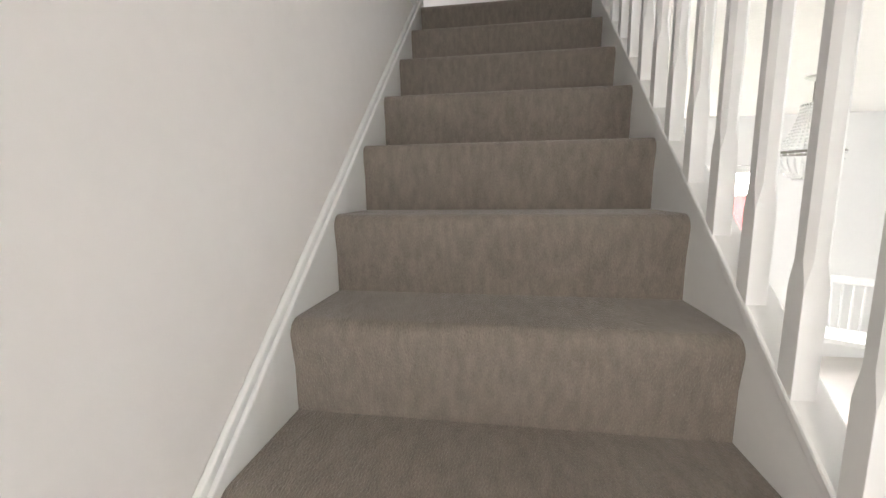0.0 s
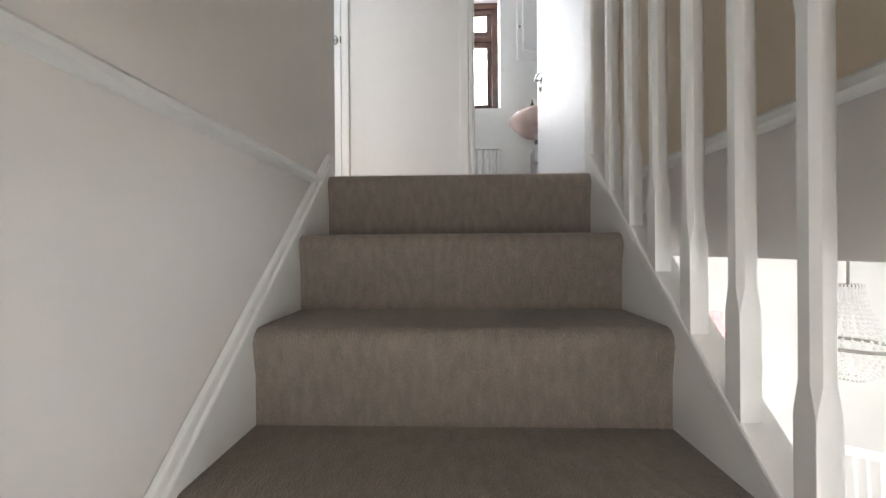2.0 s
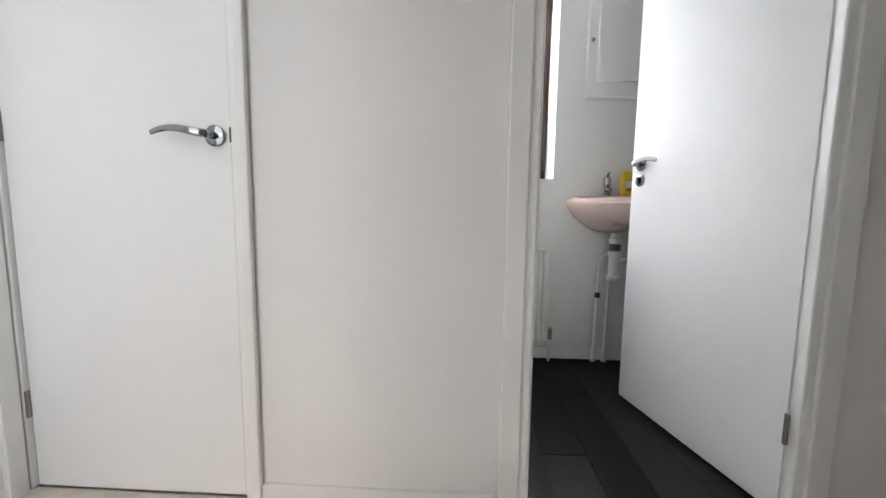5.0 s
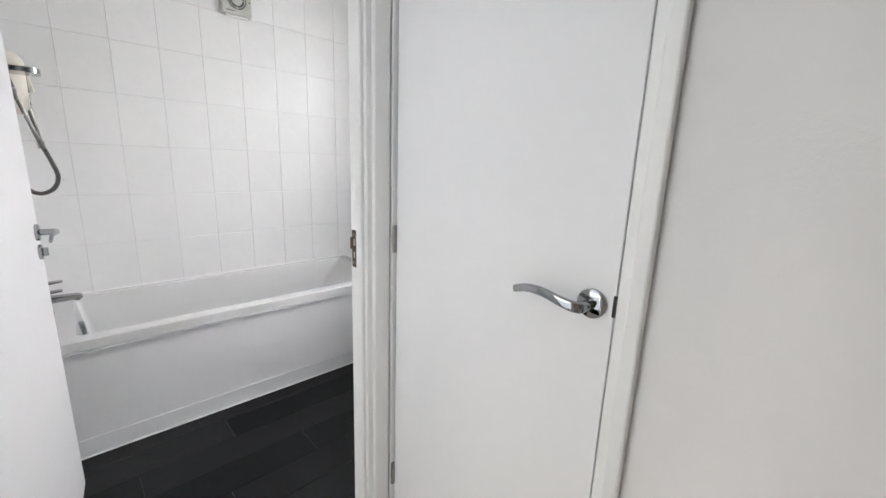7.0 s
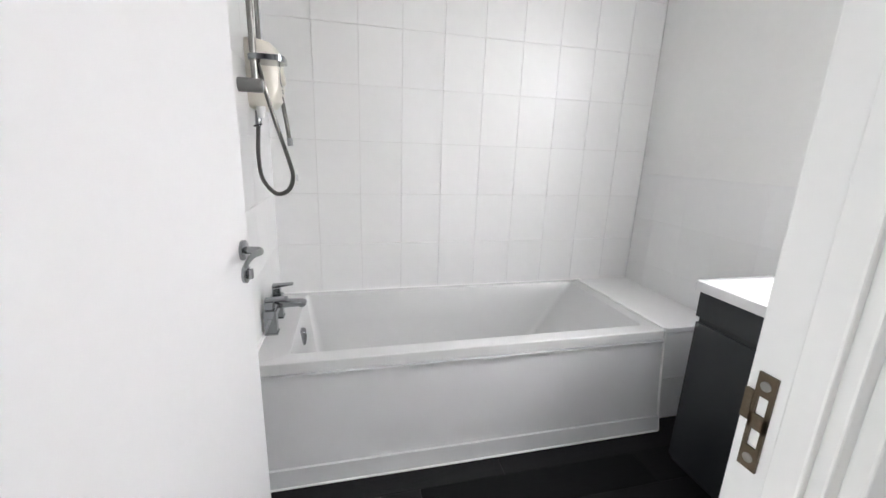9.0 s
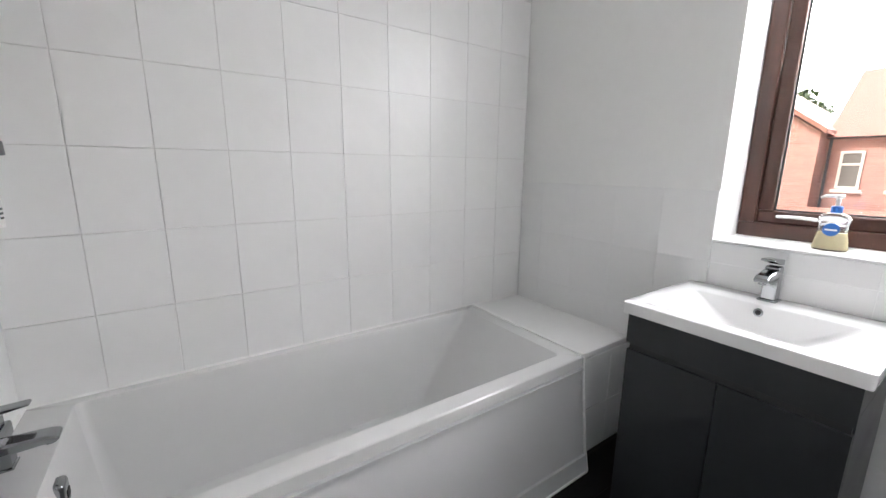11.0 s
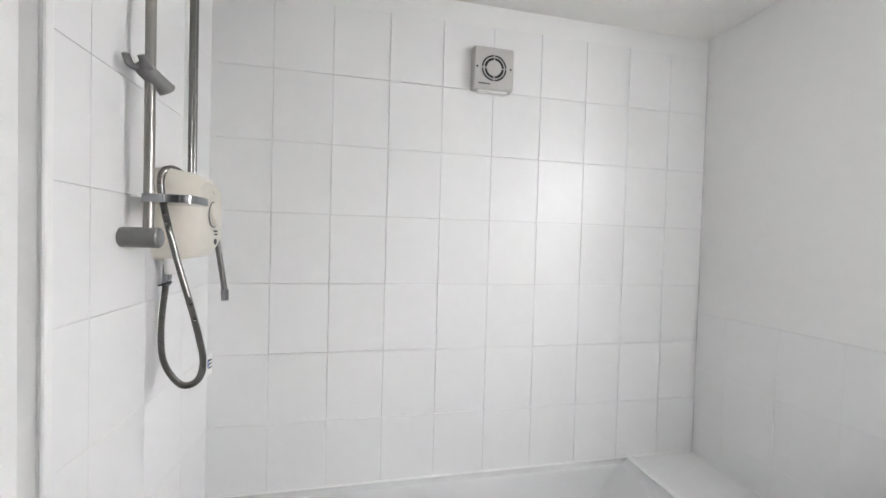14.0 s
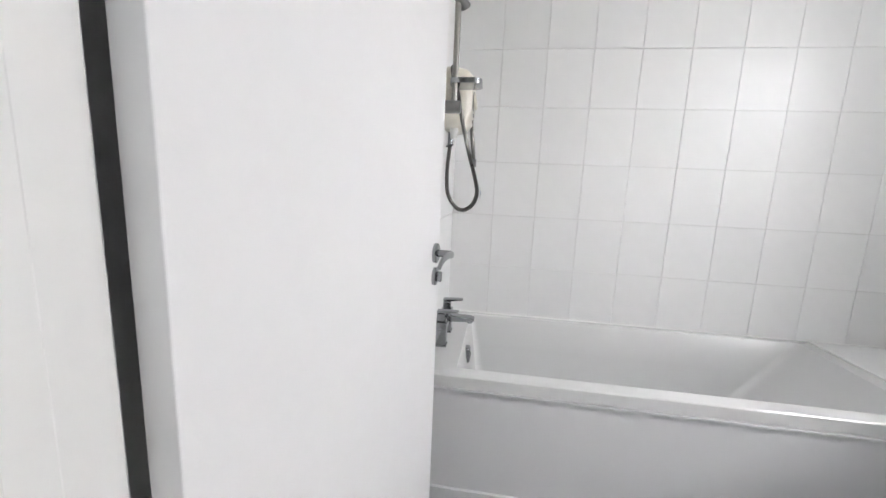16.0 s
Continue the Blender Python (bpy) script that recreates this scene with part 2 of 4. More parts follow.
def rr_ring(bm, x0, x1, y0, y1, r, z, n=5):
    vs = []
    for cx, cy, a0 in ((x1 - r, y1 - r, 0), (x0 + r, y1 - r, 90), (x0 + r, y0 + r, 180), (x1 - r, y0 + r, 270)):
        for i in range(n + 1):
            a = radians(a0 + 90 * i / n)
            vs.append(bm.verts.new((cx + r * math.cos(a), cy + r * math.sin(a), z)))
    return vs


def bridge(bm, a, b):
    for j in range(len(a)):
        k = (j + 1) % len(a)
        bm.faces.new((a[j], a[k], b[k], b[j]))


def prism(poly, axis, a0, a1, bm=None):
    """A polygon pushed along an axis: for 'x' its points are (y, z), for 'y' (x, z), for 'z' (x, y)."""
    bm = bm or bmesh.new()

    def at(u, v, w):
        return {"x": (w, u, v), "y": (u, w, v), "z": (u, v, w)}[axis]

    A = [bm.verts.new(at(u, v, a0)) for u, v in poly]
    B = [bm.verts.new(at(u, v, a1)) for u, v in poly]
    bridge(bm, A, B)
    bm.faces.new(A[::-1]), bm.faces.new(B)
    return bm


# ---- structure ----
R, G = 0.20, 0.235
SX0, SX1 = 0.153, 0.990
TOP = 2.36
GF = -2.6

structure("floor_landing", [(-0.78, 2.30, 0.03, 1.03, -0.25, -0.012)], LIT_CARPET, "beige carpeted landing floor at the stair head, colour lightened for daylight", "floor")
floor_wc = structure("floor_wc", [(0.35, 1.75, 1.03, 2.12, -0.25, -0.012)], VGAP, "dark vinyl floor of the small washroom", "floor")
floor_bath = structure("floor_bathroom", [(-2.62, -0.78, 0.10, 2.30, -0.25, -0.008)], VGAP, "black wood-effect vinyl plank floor of the bathroom", "floor")
structure("ceiling_upper", [(-2.75, 2.45, -4.2, 2.50, TOP, TOP + 0.12)], CEIL, "white painted ceiling", "ceiling")
structure("wall_stairs_left", [(0.02, 0.13, -4.1, 0.15, GF, TOP)], WALL, "off-white painted wall beside the stairs", "wall")
# The opening here is invented to let the landing fill lamp through.
structure("wall_landing_back", [(-0.73, -0.68, 0.05, 0.15, -0.012, TOP), (-0.03, 0.02, 0.05, 0.15, -0.012, TOP), (-0.68, -0.03, 0.05, 0.15, 2.0, TOP)], LWALL, "off-white landing wall with an unseen opening added for the fill light", "wall")
structure("wall_landing_front", [(-0.06, 0.62, 1.01, 1.11, -0.012, TOP), (-0.73, -0.06, 1.01, 1.11, 2.03, TOP), (0.62, 1.38, 1.01, 1.11, 2.03, TOP), (1.38, 2.30, 1.01, 1.11, -0.012, TOP)], LWALL, "off-white landing wall with cupboard and washroom doorways", "wall")
structure("wall_cupboard", [(-0.73, -0.06, 1.45, 1.50, 0, TOP), (-0.06, 0.0, 1.11, 1.50, 0, TOP)], WALLW, "plain cupboard inner wall", "wall")
structure("wall_bathroom_door", [(-0.808, -0.73, 0.96, 2.24, -0.012, TOP), (-0.83, -0.73, 0.14, 0.96, 2.03, TOP), (-0.83, -0.73, 0.0, 0.14, -0.012, TOP)], LWALL, "white wall with the bathroom doorway", "wall")
structure("wall_bulkhead", [(1.08, 1.18, -4.1, 0.12, -0.26, -0.035)], WALL, "off-white wall below the dado over the stairwell opening", "wall")
structure("wall_bulkhead_upper", [(1.08, 1.18, -4.1, 0.12, -0.035, TOP)], CREAM, "warm cream wall above the dado rail", "wall")
structure("wall_landing_right", [(1.18, 2.30, 0.02, 0.12, 0, TOP), (2.30, 2.40, 0.02, 1.11, 0, TOP)], WALL, "off-white landing end wall", "wall")
structure("wall_bath_long", [(-2.72, -2.578, 0.05, 2.50, -0.25, TOP)], WALLW, "white wall behind the bath", "wall")
structure("wall_shower", [(-2.578, -1.835, 0.0, 0.192, -0.25, TOP), (-1.835, -1.30, 0.0, 0.165, -0.25, TOP), (-1.30, -0.834, 0.0, 0.10, -0.25, TOP)], WALLW, "white wall behind the shower", "wall")
# outer wall with the bathroom and washroom windows
structure("wall_outer_bathroom", [(-2.578, -1.61, 2.25, 2.50, -0.25, TOP), (-0.83, -0.06, 2.25, 2.50, -0.25, TOP), (-1.61, -0.83, 2.25, 2.50, -0.25, 0.945), (-1.61, -0.83, 2.25, 2.50, 2.10, TOP)], WALLW, "white bathroom wall with a window opening", "wall")
structure("wall_outer_wc", [(-0.06, 0.45, 2.12, 2.40, -0.25, TOP), (0.95, 2.40, 2.12, 2.40, -0.25, TOP), (0.45, 0.95, 2.12, 2.40, -0.25, 0.96), (0.45, 0.95, 2.12, 2.40, 1.99, TOP)], WALLW, "white washroom wall with a window opening", "wall")
structure("wall_wc_sides", [(0.35, 0.45, 1.11, 2.12, -0.012, TOP), (1.75, 1.85, 1.11, 2.12, -0.012, TOP)], WALLW, "white washroom side walls", "wall")
# The gap in this unseen wall is added for the stair fill lamp.
structure("wall_stairs_end", [(0.02, 0.20, -4.25, -4.1, GF, TOP), (0.96, 1.18, -4.25, -4.1, GF, TOP), (0.20, 0.96, -4.25, -4.1, GF, -1.02), (0.20, 0.96, -4.25, -4.1, 0.22, TOP)], WALL, "off-white wall at the stair foot", "wall")

# room below
structure("floor_lounge", [(0.13, 5.2, -4.1, 2.12, GF - 0.1, GF)], LAMIN, "pale laminate floor of the room below", "floor")
structure("ceiling_lounge", [(1.18, 5.2, -4.1, 2.12, -0.26, -0.14), (0.13, 1.18, 0.12, 2.12, -0.30, -0.252)], CEIL, "white textured ceiling of the room below", "ceiling")
structure("wall_lounge_far", [(0.13, 1.55, 2.12, 2.40, GF, -0.25), (3.08, 5.2, 2.12, 2.40, GF, -0.25), (1.55, 3.08, 2.12, 2.40, -0.72, -0.25)], WALLW, "white wall with patio doors in the room below", "wall")
# The opening in this unseen wall is added for the side fill lamp.
structure("wall_lounge_right", [(5.2, 5.35, -4.1, -2.5, GF, -0.14), (5.2, 5.35, -0.3, 2.40, GF, -0.14), (5.2, 5.35, -2.5, -0.3, GF, -1.95), (5.2, 5.35, -2.5, -0.3, -0.45, -0.14)], WALLW, "white side wall of the room below with an unseen opening added for the side fill", "wall")
structure("wall_lounge_back", [(1.18, 5.2, -4.25, -4.1, GF, -0.14)], WALLW, "white back wall of the room below", "wall")
structure("wall_spandrel", [(0.13, 0.99, 0.10, 0.12, GF, -0.25)], WALLW, "plain panel closing the space under the stairs", "wall")

# ---- stairs ----
stairs = empty("staircase", "straight carpeted staircase with taupe pile and white painted strings", "stairs", (0.57, -1.5, GF))


def step_profile(k):
    y0, z0 = -G * k, -R * k
    r = 0.032
    pts = [(y0 + 0.012, z0 - R - 0.004), (y0 + 0.010, z0 - 0.10), (y0 + 0.004, z0 - 0.06)]
    pts += [(y0 + r - r * math.cos(radians(a)), z0 - r + r * math.sin(radians(a))) for a in range(-6, 91, 12)]
    pts += [(y0 + G + 0.03, z0 + 0.001), (y0 + G + 0.03, z0 - R - 0.004)]
    return pts


def under(ob, parent):
    """Keep a mesh built in world metres in place under its thing."""
    ob.parent = parent
    ob.matrix_parent_inverse = parent.matrix_world.inverted()
    return ob


bpy.context.view_layer.update()
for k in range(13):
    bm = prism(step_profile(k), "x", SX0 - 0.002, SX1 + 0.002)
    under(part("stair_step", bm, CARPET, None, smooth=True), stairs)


def string_poly(y_low, y_high, rise, drop):
    s = R / G
    return [(y_low, s * y_low + rise), (y_high, s * y_high + rise), (y_high, s * y_high - drop), (y_low, s * y_low - drop)]


s_ = R / G
left = prism([(-3.1, s_ * -3.1 + 0.012), (0.045, 0.050), (0.075, 0.050), (0.075, -0.25), (-0.1, -0.33), (-3.1, s_ * -3.1 - 0.28)], "x", 0.131, 0.1525)
under(part("stair_string", left, GLOSS, None, "white gloss wall string", bevel=0.004), stairs)
lip = prism([(-3.1, s_ * -3.1 + 0.010), (0.055, 0.057), (0.085, 0.057), (0.085, 0.080), (0.05, 0.080), (-3.1, s_ * -3.1 + 0.032)], "x", 0.131, 0.145)
under(part("string_moulding", lip, GLOSS, None, "white moulding along the string", bevel=0.004), stairs)
right = prism([(-3.1, s_ * -3.1 + 0.02), (0.02, 0.045), (0.02, -0.25), (-0.1, -0.33), (-3.1, s_ * -3.1 - 0.28)], "x", 0.991, 1.029)
under(part("stair_string", right, GLOSS, None, "white gloss outer string", bevel=0.004), stairs)
under(part("soffit", prism([(-3.1, s_ * -3.1 - 0.28), (-0.05, -0.30), (-0.05, -0.315), (-3.1, s_ * -3.1 - 0.295)], "x", 0.14, 1.02), GLOSS, None), stairs)
carpet_edge = finish("landing_carpet_edge", prism([(0.0 + G, 0.001), (1.01, 0.001), (1.01, -0.011), (G, -0.011)], "x", -0.728, 2.29), LIT_CARPET)
tagged(carpet_edge, "beige pile carpet laid across the landing, colour lightened for daylight", "carpet", kind="structure")
# Last box carries the daylight-lightened colour over the top tread.
carpet_side = finish("landing_carpet_side", boxes((-0.728, 0.02, 0.15, G, -0.011, 0.001), (0.02, 0.13, 0.15, G, -0.011, 0.001), (SX1, 2.29, 0.12, G, -0.011, 0.001), (SX0, SX1, 0.034, G, -0.006, 0.0035)), LIT_CARPET)
tagged(carpet_side, "beige pile carpet at the landing sides and top tread, colour lightened for daylight", "carpet", kind="structure")

rail = empty("balustrade", "white painted timber balustrade with stop-chamfered square balusters", "balustrade", (1.01, -1.5, -1.3))
bpy.context.view_layer.update()
BX = 1.0075
base = prism(string_poly(-3.0, 0.02, 0.044, -0.016), "x", 0.9885, 1.050)
under(part("base_rail", base, GLOSS, None, "sloping capping under the balusters", bevel=0.005), rail)
hand = prism(string_poly(-3.0, 0.03, 0.93, -0.87), "x", BX - 0.032, BX + 0.032)
under(part("handrail", hand, GLOSS, None, "white painted sloping handrail", bevel=0.012), rail)


def post_mesh(w, z_low, z_high, b0, b1, slope):
    """A square post whose middle is chamfered to eight sides, with lamb's-tongue stops."""
    bm = bmesh.new()
    h = w / 2
    levels = [(z_low, 0.0), (b0, 0.0), (b0 + 0.012, 0.25), (b0 + 0.045, 1.0), (b1 - 0.045, 1.0), (b1 - 0.012, 0.25), (b1, 0.0), (z_high, 0.0)]
    rings = []
    for i, (z, c) in enumerate(levels):
        d = max(0.0006, c * h * 0.5)
        tilt = slope if i in (0, len(levels) - 1) else 0
        ring = [(h, -h + d), (h, h - d), (h - d, h), (-h + d, h), (-h, h - d), (-h, -h + d), (-h + d, -h), (h - d, -h)]
        rings.append([bm.verts.new((x, y, z + tilt * y)) for x, y in ring])
    for a, b in zip(rings, rings[1:]):
        bridge(bm, a, b)
    bm.faces.new(rings[0][::-1]), bm.faces.new(rings[-1])
    return bm


b_mesh = part("baluster", post_mesh(0.033, 0.040, 0.90, 0.19, 0.735, s_), GLOSS, None)
for n in range(23):
    y = -0.128 - 0.125 * n
    ob = b_mesh if n == 0 else new("baluster", b_mesh.data)
    ob.matrix_world = pose(BX, y, s_ * y)
    under(ob, rail)
bm = boxes((1.0, 1.075, 0.021, 0.096, -0.28, 1.08))
under(part("newel_post", bm, GLOSS, None, "square white newel post", bevel=0.006), rail)

# dado rails
def dado(name, x_wall, side, y0, y1, z, rise=0.0):
    prof = [(0, -0.016), (0.010, -0.014), (0.018, -0.006), (0.018, 0.006), (0.010, 0.014), (0, 0.016)]
    bm = bmesh.new()
    A = [bm.verts.new((x_wall + side * u, y0, z + v)) for u, v in prof]
    B = [bm.verts.new((x_wall + side * u, y1, z + v)) for u, v in prof]
    bridge(bm, A, B)
    bm.faces.new(A), bm.faces.new(B[::-1])
    return tagged(finish(name, bm, GLOSS, smooth=True), "white painted dado rail fixed to the wall", "dado rail", kind="structure")


dado("trim_dado_left", 0.1305, 1, -4.05, -0.045, -0.022)
dado("trim_dado_right", 1.0795, -1, -4.05, 0.02, -0.035)

# ---- doorways ----


def lining(name, rows, label="white painted door lining and architrave"):
    return structure(name, rows, GLOSS, label, "door frame", bevel=0.004)


lining("trim_frame_cupboard", [(-0.728, -0.712, 0.998, 1.10, 0, 2.03), (-0.096, -0.062, 1.000, 1.10, 0, 2.03), (-0.712, -0.096, 1.0, 1.10, 1.985, 2.03), (-0.076, -0.050, 0.990, 1.0085, 0, 2.06)])
lining("trim_frame_wc", [(0.622, 0.665, 1.00, 1.113, 0, 2.03), (1.333, 1.378, 1.00, 1.113, 0, 2.03), (0.665, 1.333, 1.00, 1.113, 1.985, 2.03), (0.588, 0.640, 0.990, 1.0085, 0, 2.05), (1.358, 1.415, 0.990, 1.0085, 0, 2.05), (0.640, 1.358, 0.990, 0.9995, 2.0, 2.05), (0.665, 0.677, 1.045, 1.075, 0, 1.985)])
lining("trim_frame_bathroom", [(-0.810, -0.728, 0.93, 0.958, 0, 2.03), (-0.832, -0.728, 0.141, 0.171, 0, 2.03), (-0.832, -0.728, 0.171, 0.93, 1.985, 2.03), (-0.7285, -0.712, 0.945, 0.992, 0, 2.05), (-0.7285, -0.712, 0.151, 0.945, 2.0, 2.05), (-0.768, -0.740, 0.920, 0.930, 0, 1.985), (-0.785, -0.752, 0.171, 0.176, 0, 1.985)])


def lever(parent, at, out, along, length=0.135, drop=0.0, turn=False):
    """A lever handle: rose, neck and curved arm; out points away from the leaf."""
    o, a = Vector(out), Vector(along)
    p = Vector(at)
    rose = part("handle_rose", disc(p, o, 0.026, 0.009, 28), CHROME, parent, "chrome rose", smooth=True)
    pts = [p + o * 0.006, p + o * 0.030, p + o * 0.046 + a * 0.006, p + o * 0.052 + a * 0.03 + Vector((0, 0, 0.004)), p + o * 0.050 + a * 0.07 + Vector((0, 0, 0.011 - drop * 0.3)), p + o * 0.047 + a * 0.105 + Vector((0, 0, 0.010 - drop * 0.7)), p + o * 0.045 + a * length + Vector((0, 0, 0.001 - drop))]
    line = curve_pts(pts, 5)
    part("handle_neck", tube(line[:9], 0.0095, 14), CHROME, parent, "round chrome neck", smooth=True)
    blade = line[8:]
    rs = [0.0062 - 0.0022 * i / (len(blade) - 1) for i in range(len(blade))]
    part("lever", tube(blade, rs, 8, flat=1.7), CHROME, parent, "flat curved chrome lever", smooth=True)
    if turn:
        q = p + Vector((0, 0, -0.062))
        part("thumbturn_plate", disc(q, o, 0.024, 0.008, 28), CHROME, parent, "round chrome escutcheon", smooth=True)
        part("thumbturn", boxes_at(q + o * 0.014, 0.006, 0.007, 0.013), CHROME, parent, "chrome thumbturn", bevel=0.002)


def boxes_at(c, hx, hy, hz):
    return boxes((c[0] - hx, c[0] + hx, c[1] - hy, c[1] + hy, c[2] - hz, c[2] + hz))


def butt_hinge(parent, at, axis="x"):
    x, y, z = at
    bm = tube([(x, y, z - 0.038), (x, y, z + 0.038)], 0.0055, 10)
    for i in (-0.013, 0.013):
        tube([(x, y, z + i - 0.0012), (x, y, z + i + 0.0012)], 0.0062, 10, bm)
    if axis == "x":
        add_box(bm, x - 0.024, x + 0.003, y + 0.004, y + 0.007, z - 0.038, z + 0.038)
    part("hinge", bm, DULL, parent, "small butt hinge", smooth=True)


cup = empty("cupboard_door", "closed flush white cupboard door with chrome lever handle", "door", (-0.402, 1.030, 0.0))
part("door_leaf", boxes((-0.306, 0.300, -0.018, 0.022, 0.006, 1.98)), DOORW, cup, bevel=0.002)
lever(cup, (0.262, -0.018, 0.978), (0, -1, 0), (-1, 0, 0))
part("latch", boxes((0.297, 0.3045, -0.020, -0.004, 0.963, 1.0)), DARK, cup, "dark metal latch")
for hz in (0.25, 1.0, 1.75):
    butt_hinge(cup, (-0.309, -0.024, hz))
tagged(finish("cupboard_floor", boxes((-0.72, -0.07, 1.03, 1.44, -0.012, 0.0)), LIT_CARPET), "carpet inside the cupboard", "carpet", kind="structure")

# washroom door, swung open into the room
wd_dir = Vector((1.172 - 1.329, 1.696 - 1.020))
wc_door = empty("washroom_door", "white flush washroom door standing open with chrome lever", "door", (1.330, 1.030, 0.0), math.degrees(math.atan2(wd_dir.y, wd_dir.x)))
WL = 0.685
part("door_leaf", boxes((0.004, WL, -0.040, 0.0, 0.008, 1.98)), DOORW, wc_door, bevel=0.002)
lever(wc_door, (WL - 0.055, 0.0, 0.985), (0, 1, 0), (-1, 0, 0), turn=True)
lever(wc_door, (WL - 0.055, -0.040, 0.985), (0, -1, 0), (-1, 0, 0))
part("latch_plate", boxes((WL, WL + 0.002, -0.030, -0.010, 0.95, 1.02)), DULL, wc_door)
for hz in (0.25, 1.72):
    part("hinge", tube([(0.0, 0.004, hz - 0.04), (0.0, 0.004, hz + 0.04)], 0.006, 10), DULL, wc_door, "small butt hinge", smooth=True)

# bathroom door, swung open against the shower wall
ang = math.degrees(math.atan2(0.075, -0.80))
b_door = empty("bathroom_door", "white flush bathroom door standing open against the wall", "door", (-0.838, 0.212, 0.0), ang)
BL = 0.800
# the leaf's local -y side faces into the room
part("door_leaf", boxes((0.0, BL, 0.0, 0.034, 0.008, 1.98)), DOORW, b_door, bevel=0.0015)
lever(b_door, (BL - 0.048, 0.0, 0.955), (0, -1, 0), (-1, 0, 0), length=0.125, drop=0.012, turn=True)
part("latch_plate", boxes((BL, BL + 0.002, 0.008, 0.028, 0.93, 1.0)), DULL, b_door)
for hz in (0.25, 1.72):
    part("hinge", tube([(-0.004, 0.034, hz - 0.04), (-0.004, 0.034, hz + 0.04)], 0.006, 10), DULL, b_door, "small butt hinge", smooth=True)

strike = empty("strike_plate", "aged brass strike plate let into the bathroom door lining", "strike plate", (-0.790, 0.9295, 0.968))
bm = boxes((-0.009, 0.009, -0.0025, 0.0, -0.052, -0.028), (-0.009, 0.009, -0.0025, 0.0, -0.008, 0.008), (-0.009, 0.009, -0.0025, 0.0, 0.028, 0.052), (-0.009, -0.005, -0.0025, 0.0, -0.028, 0.028), (0.005, 0.009, -0.0025, 0.0, -0.028, 0.028))
part("plate", bm, BRASS, strike)
part("keep_lip", boxes((-0.017, -0.009, -0.0035, 0.0, -0.002, 0.03)), BRASS, strike)
part("screw", disc((0, -0.0025, 0.040), (0, -1, 0), 0.005, 0.0012, 12), DULL, strike, smooth=True)
part("screw", disc((0, -0.0025, -0.040), (0, -1, 0), 0.005, 0.0012, 12), DULL, strike, smooth=True)

# landing light switch
sw = empty("light_switch", "greyish plastic light switch with one rocker on the wall", "light switch", (0.215, 1.0095, 1.365))
part("faceplate", boxes((-0.044, 0.044, -0.009, 0.0, -0.044, 0.044)), FANP, sw, bevel=0.003)
part("rocker", boxes((-0.007, 0.007, -0.0125, -0.009, -0.013, 0.013)), FANP, sw, bevel=0.001)
for sx in (-0.033, 0.033):
    part("screw", disc((sx, -0.009, 0.0), (0, -1, 0), 0.0032, 0.001, 10), DULL, sw, smooth=True)

structure("baseboard_landing", [(-0.049, 0.587, 0.996, 1.0095, 0.0, 0.05)], GLOSS, "low white skirting along the landing wall", "skirting", bevel=0.003)
structure("baseboard_landing_end", [(1.416, 2.29, 0.996, 1.0095, 0.0, 0.05)], GLOSS, "low white skirting by the washroom door", "skirting", bevel=0.003)

# ---- bathroom ----
bath = empty("bathtub", "white acrylic bathtub with sloping end and white panel", "bathtub", (-2.2, 1.06, 0.0))
bpy.context.view_layer.update()
X0, X1, Y0, Y1, RZ = -2.571, -1.862, 0.205, 1.902, 0.475
bm = bmesh.new()
rings = [
    rr_ring(bm, X0 + 0.012, X1 - 0.012, Y0 + 0.012, Y1 - 0.012, 0.008, RZ - 0.042),
    rr_ring(bm, X0, X1, Y0, Y1, 0.008, RZ - 0.042),
    rr_ring(bm, X0, X1, Y0, Y1, 0.008, RZ - 0.004),
    rr_ring(bm, X0 + 0.004, X1 - 0.004, Y0 + 0.004, Y1 - 0.004, 0.008, RZ),
    rr_ring(bm, X0 + 0.040, X1 - 0.062, Y0 + 0.118, Y1 - 0.070, 0.022, RZ),
    rr_ring(bm, X0 + 0.044, X1 - 0.066, Y0 + 0.122, Y1 - 0.075, 0.022, RZ - 0.006),
    rr_ring(bm, X0 + 0.075, X1 - 0.090, Y0 + 0.145, Y1 - 0.215, 0.030, RZ - 0.150),
    rr_ring(bm, X0 + 0.105, X1 - 0.115, Y0 + 0.172, Y1 - 0.370, 0.040, RZ - 0.320),
    rr_ring(bm, X0 + 0.130, X1 - 0.138, Y0 + 0.205, Y1 - 0.420, 0.050, RZ - 0.368),
    rr_ring(bm, X0 + 0.200, X1 - 0.200, Y0 + 0.280, Y1 - 0.490, 0.050, RZ - 0.380),
]
for a, b in zip(rings, rings[1:]):
    bridge(bm, a, b)
bm.faces.new(rings[-1])
shell = under(part("shell", bm, SHADED_ACRYL, None, "glossy white bath shell, greyed for its shading", smooth=True), bath)
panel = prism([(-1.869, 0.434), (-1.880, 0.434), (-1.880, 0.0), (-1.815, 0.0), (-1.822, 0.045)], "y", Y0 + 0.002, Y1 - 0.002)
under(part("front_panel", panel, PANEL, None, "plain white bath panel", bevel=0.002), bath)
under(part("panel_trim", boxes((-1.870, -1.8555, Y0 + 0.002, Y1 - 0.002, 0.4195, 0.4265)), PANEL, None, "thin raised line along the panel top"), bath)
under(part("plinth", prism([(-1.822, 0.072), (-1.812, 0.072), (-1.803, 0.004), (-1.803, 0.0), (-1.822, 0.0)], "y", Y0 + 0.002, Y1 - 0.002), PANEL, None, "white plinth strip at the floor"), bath)
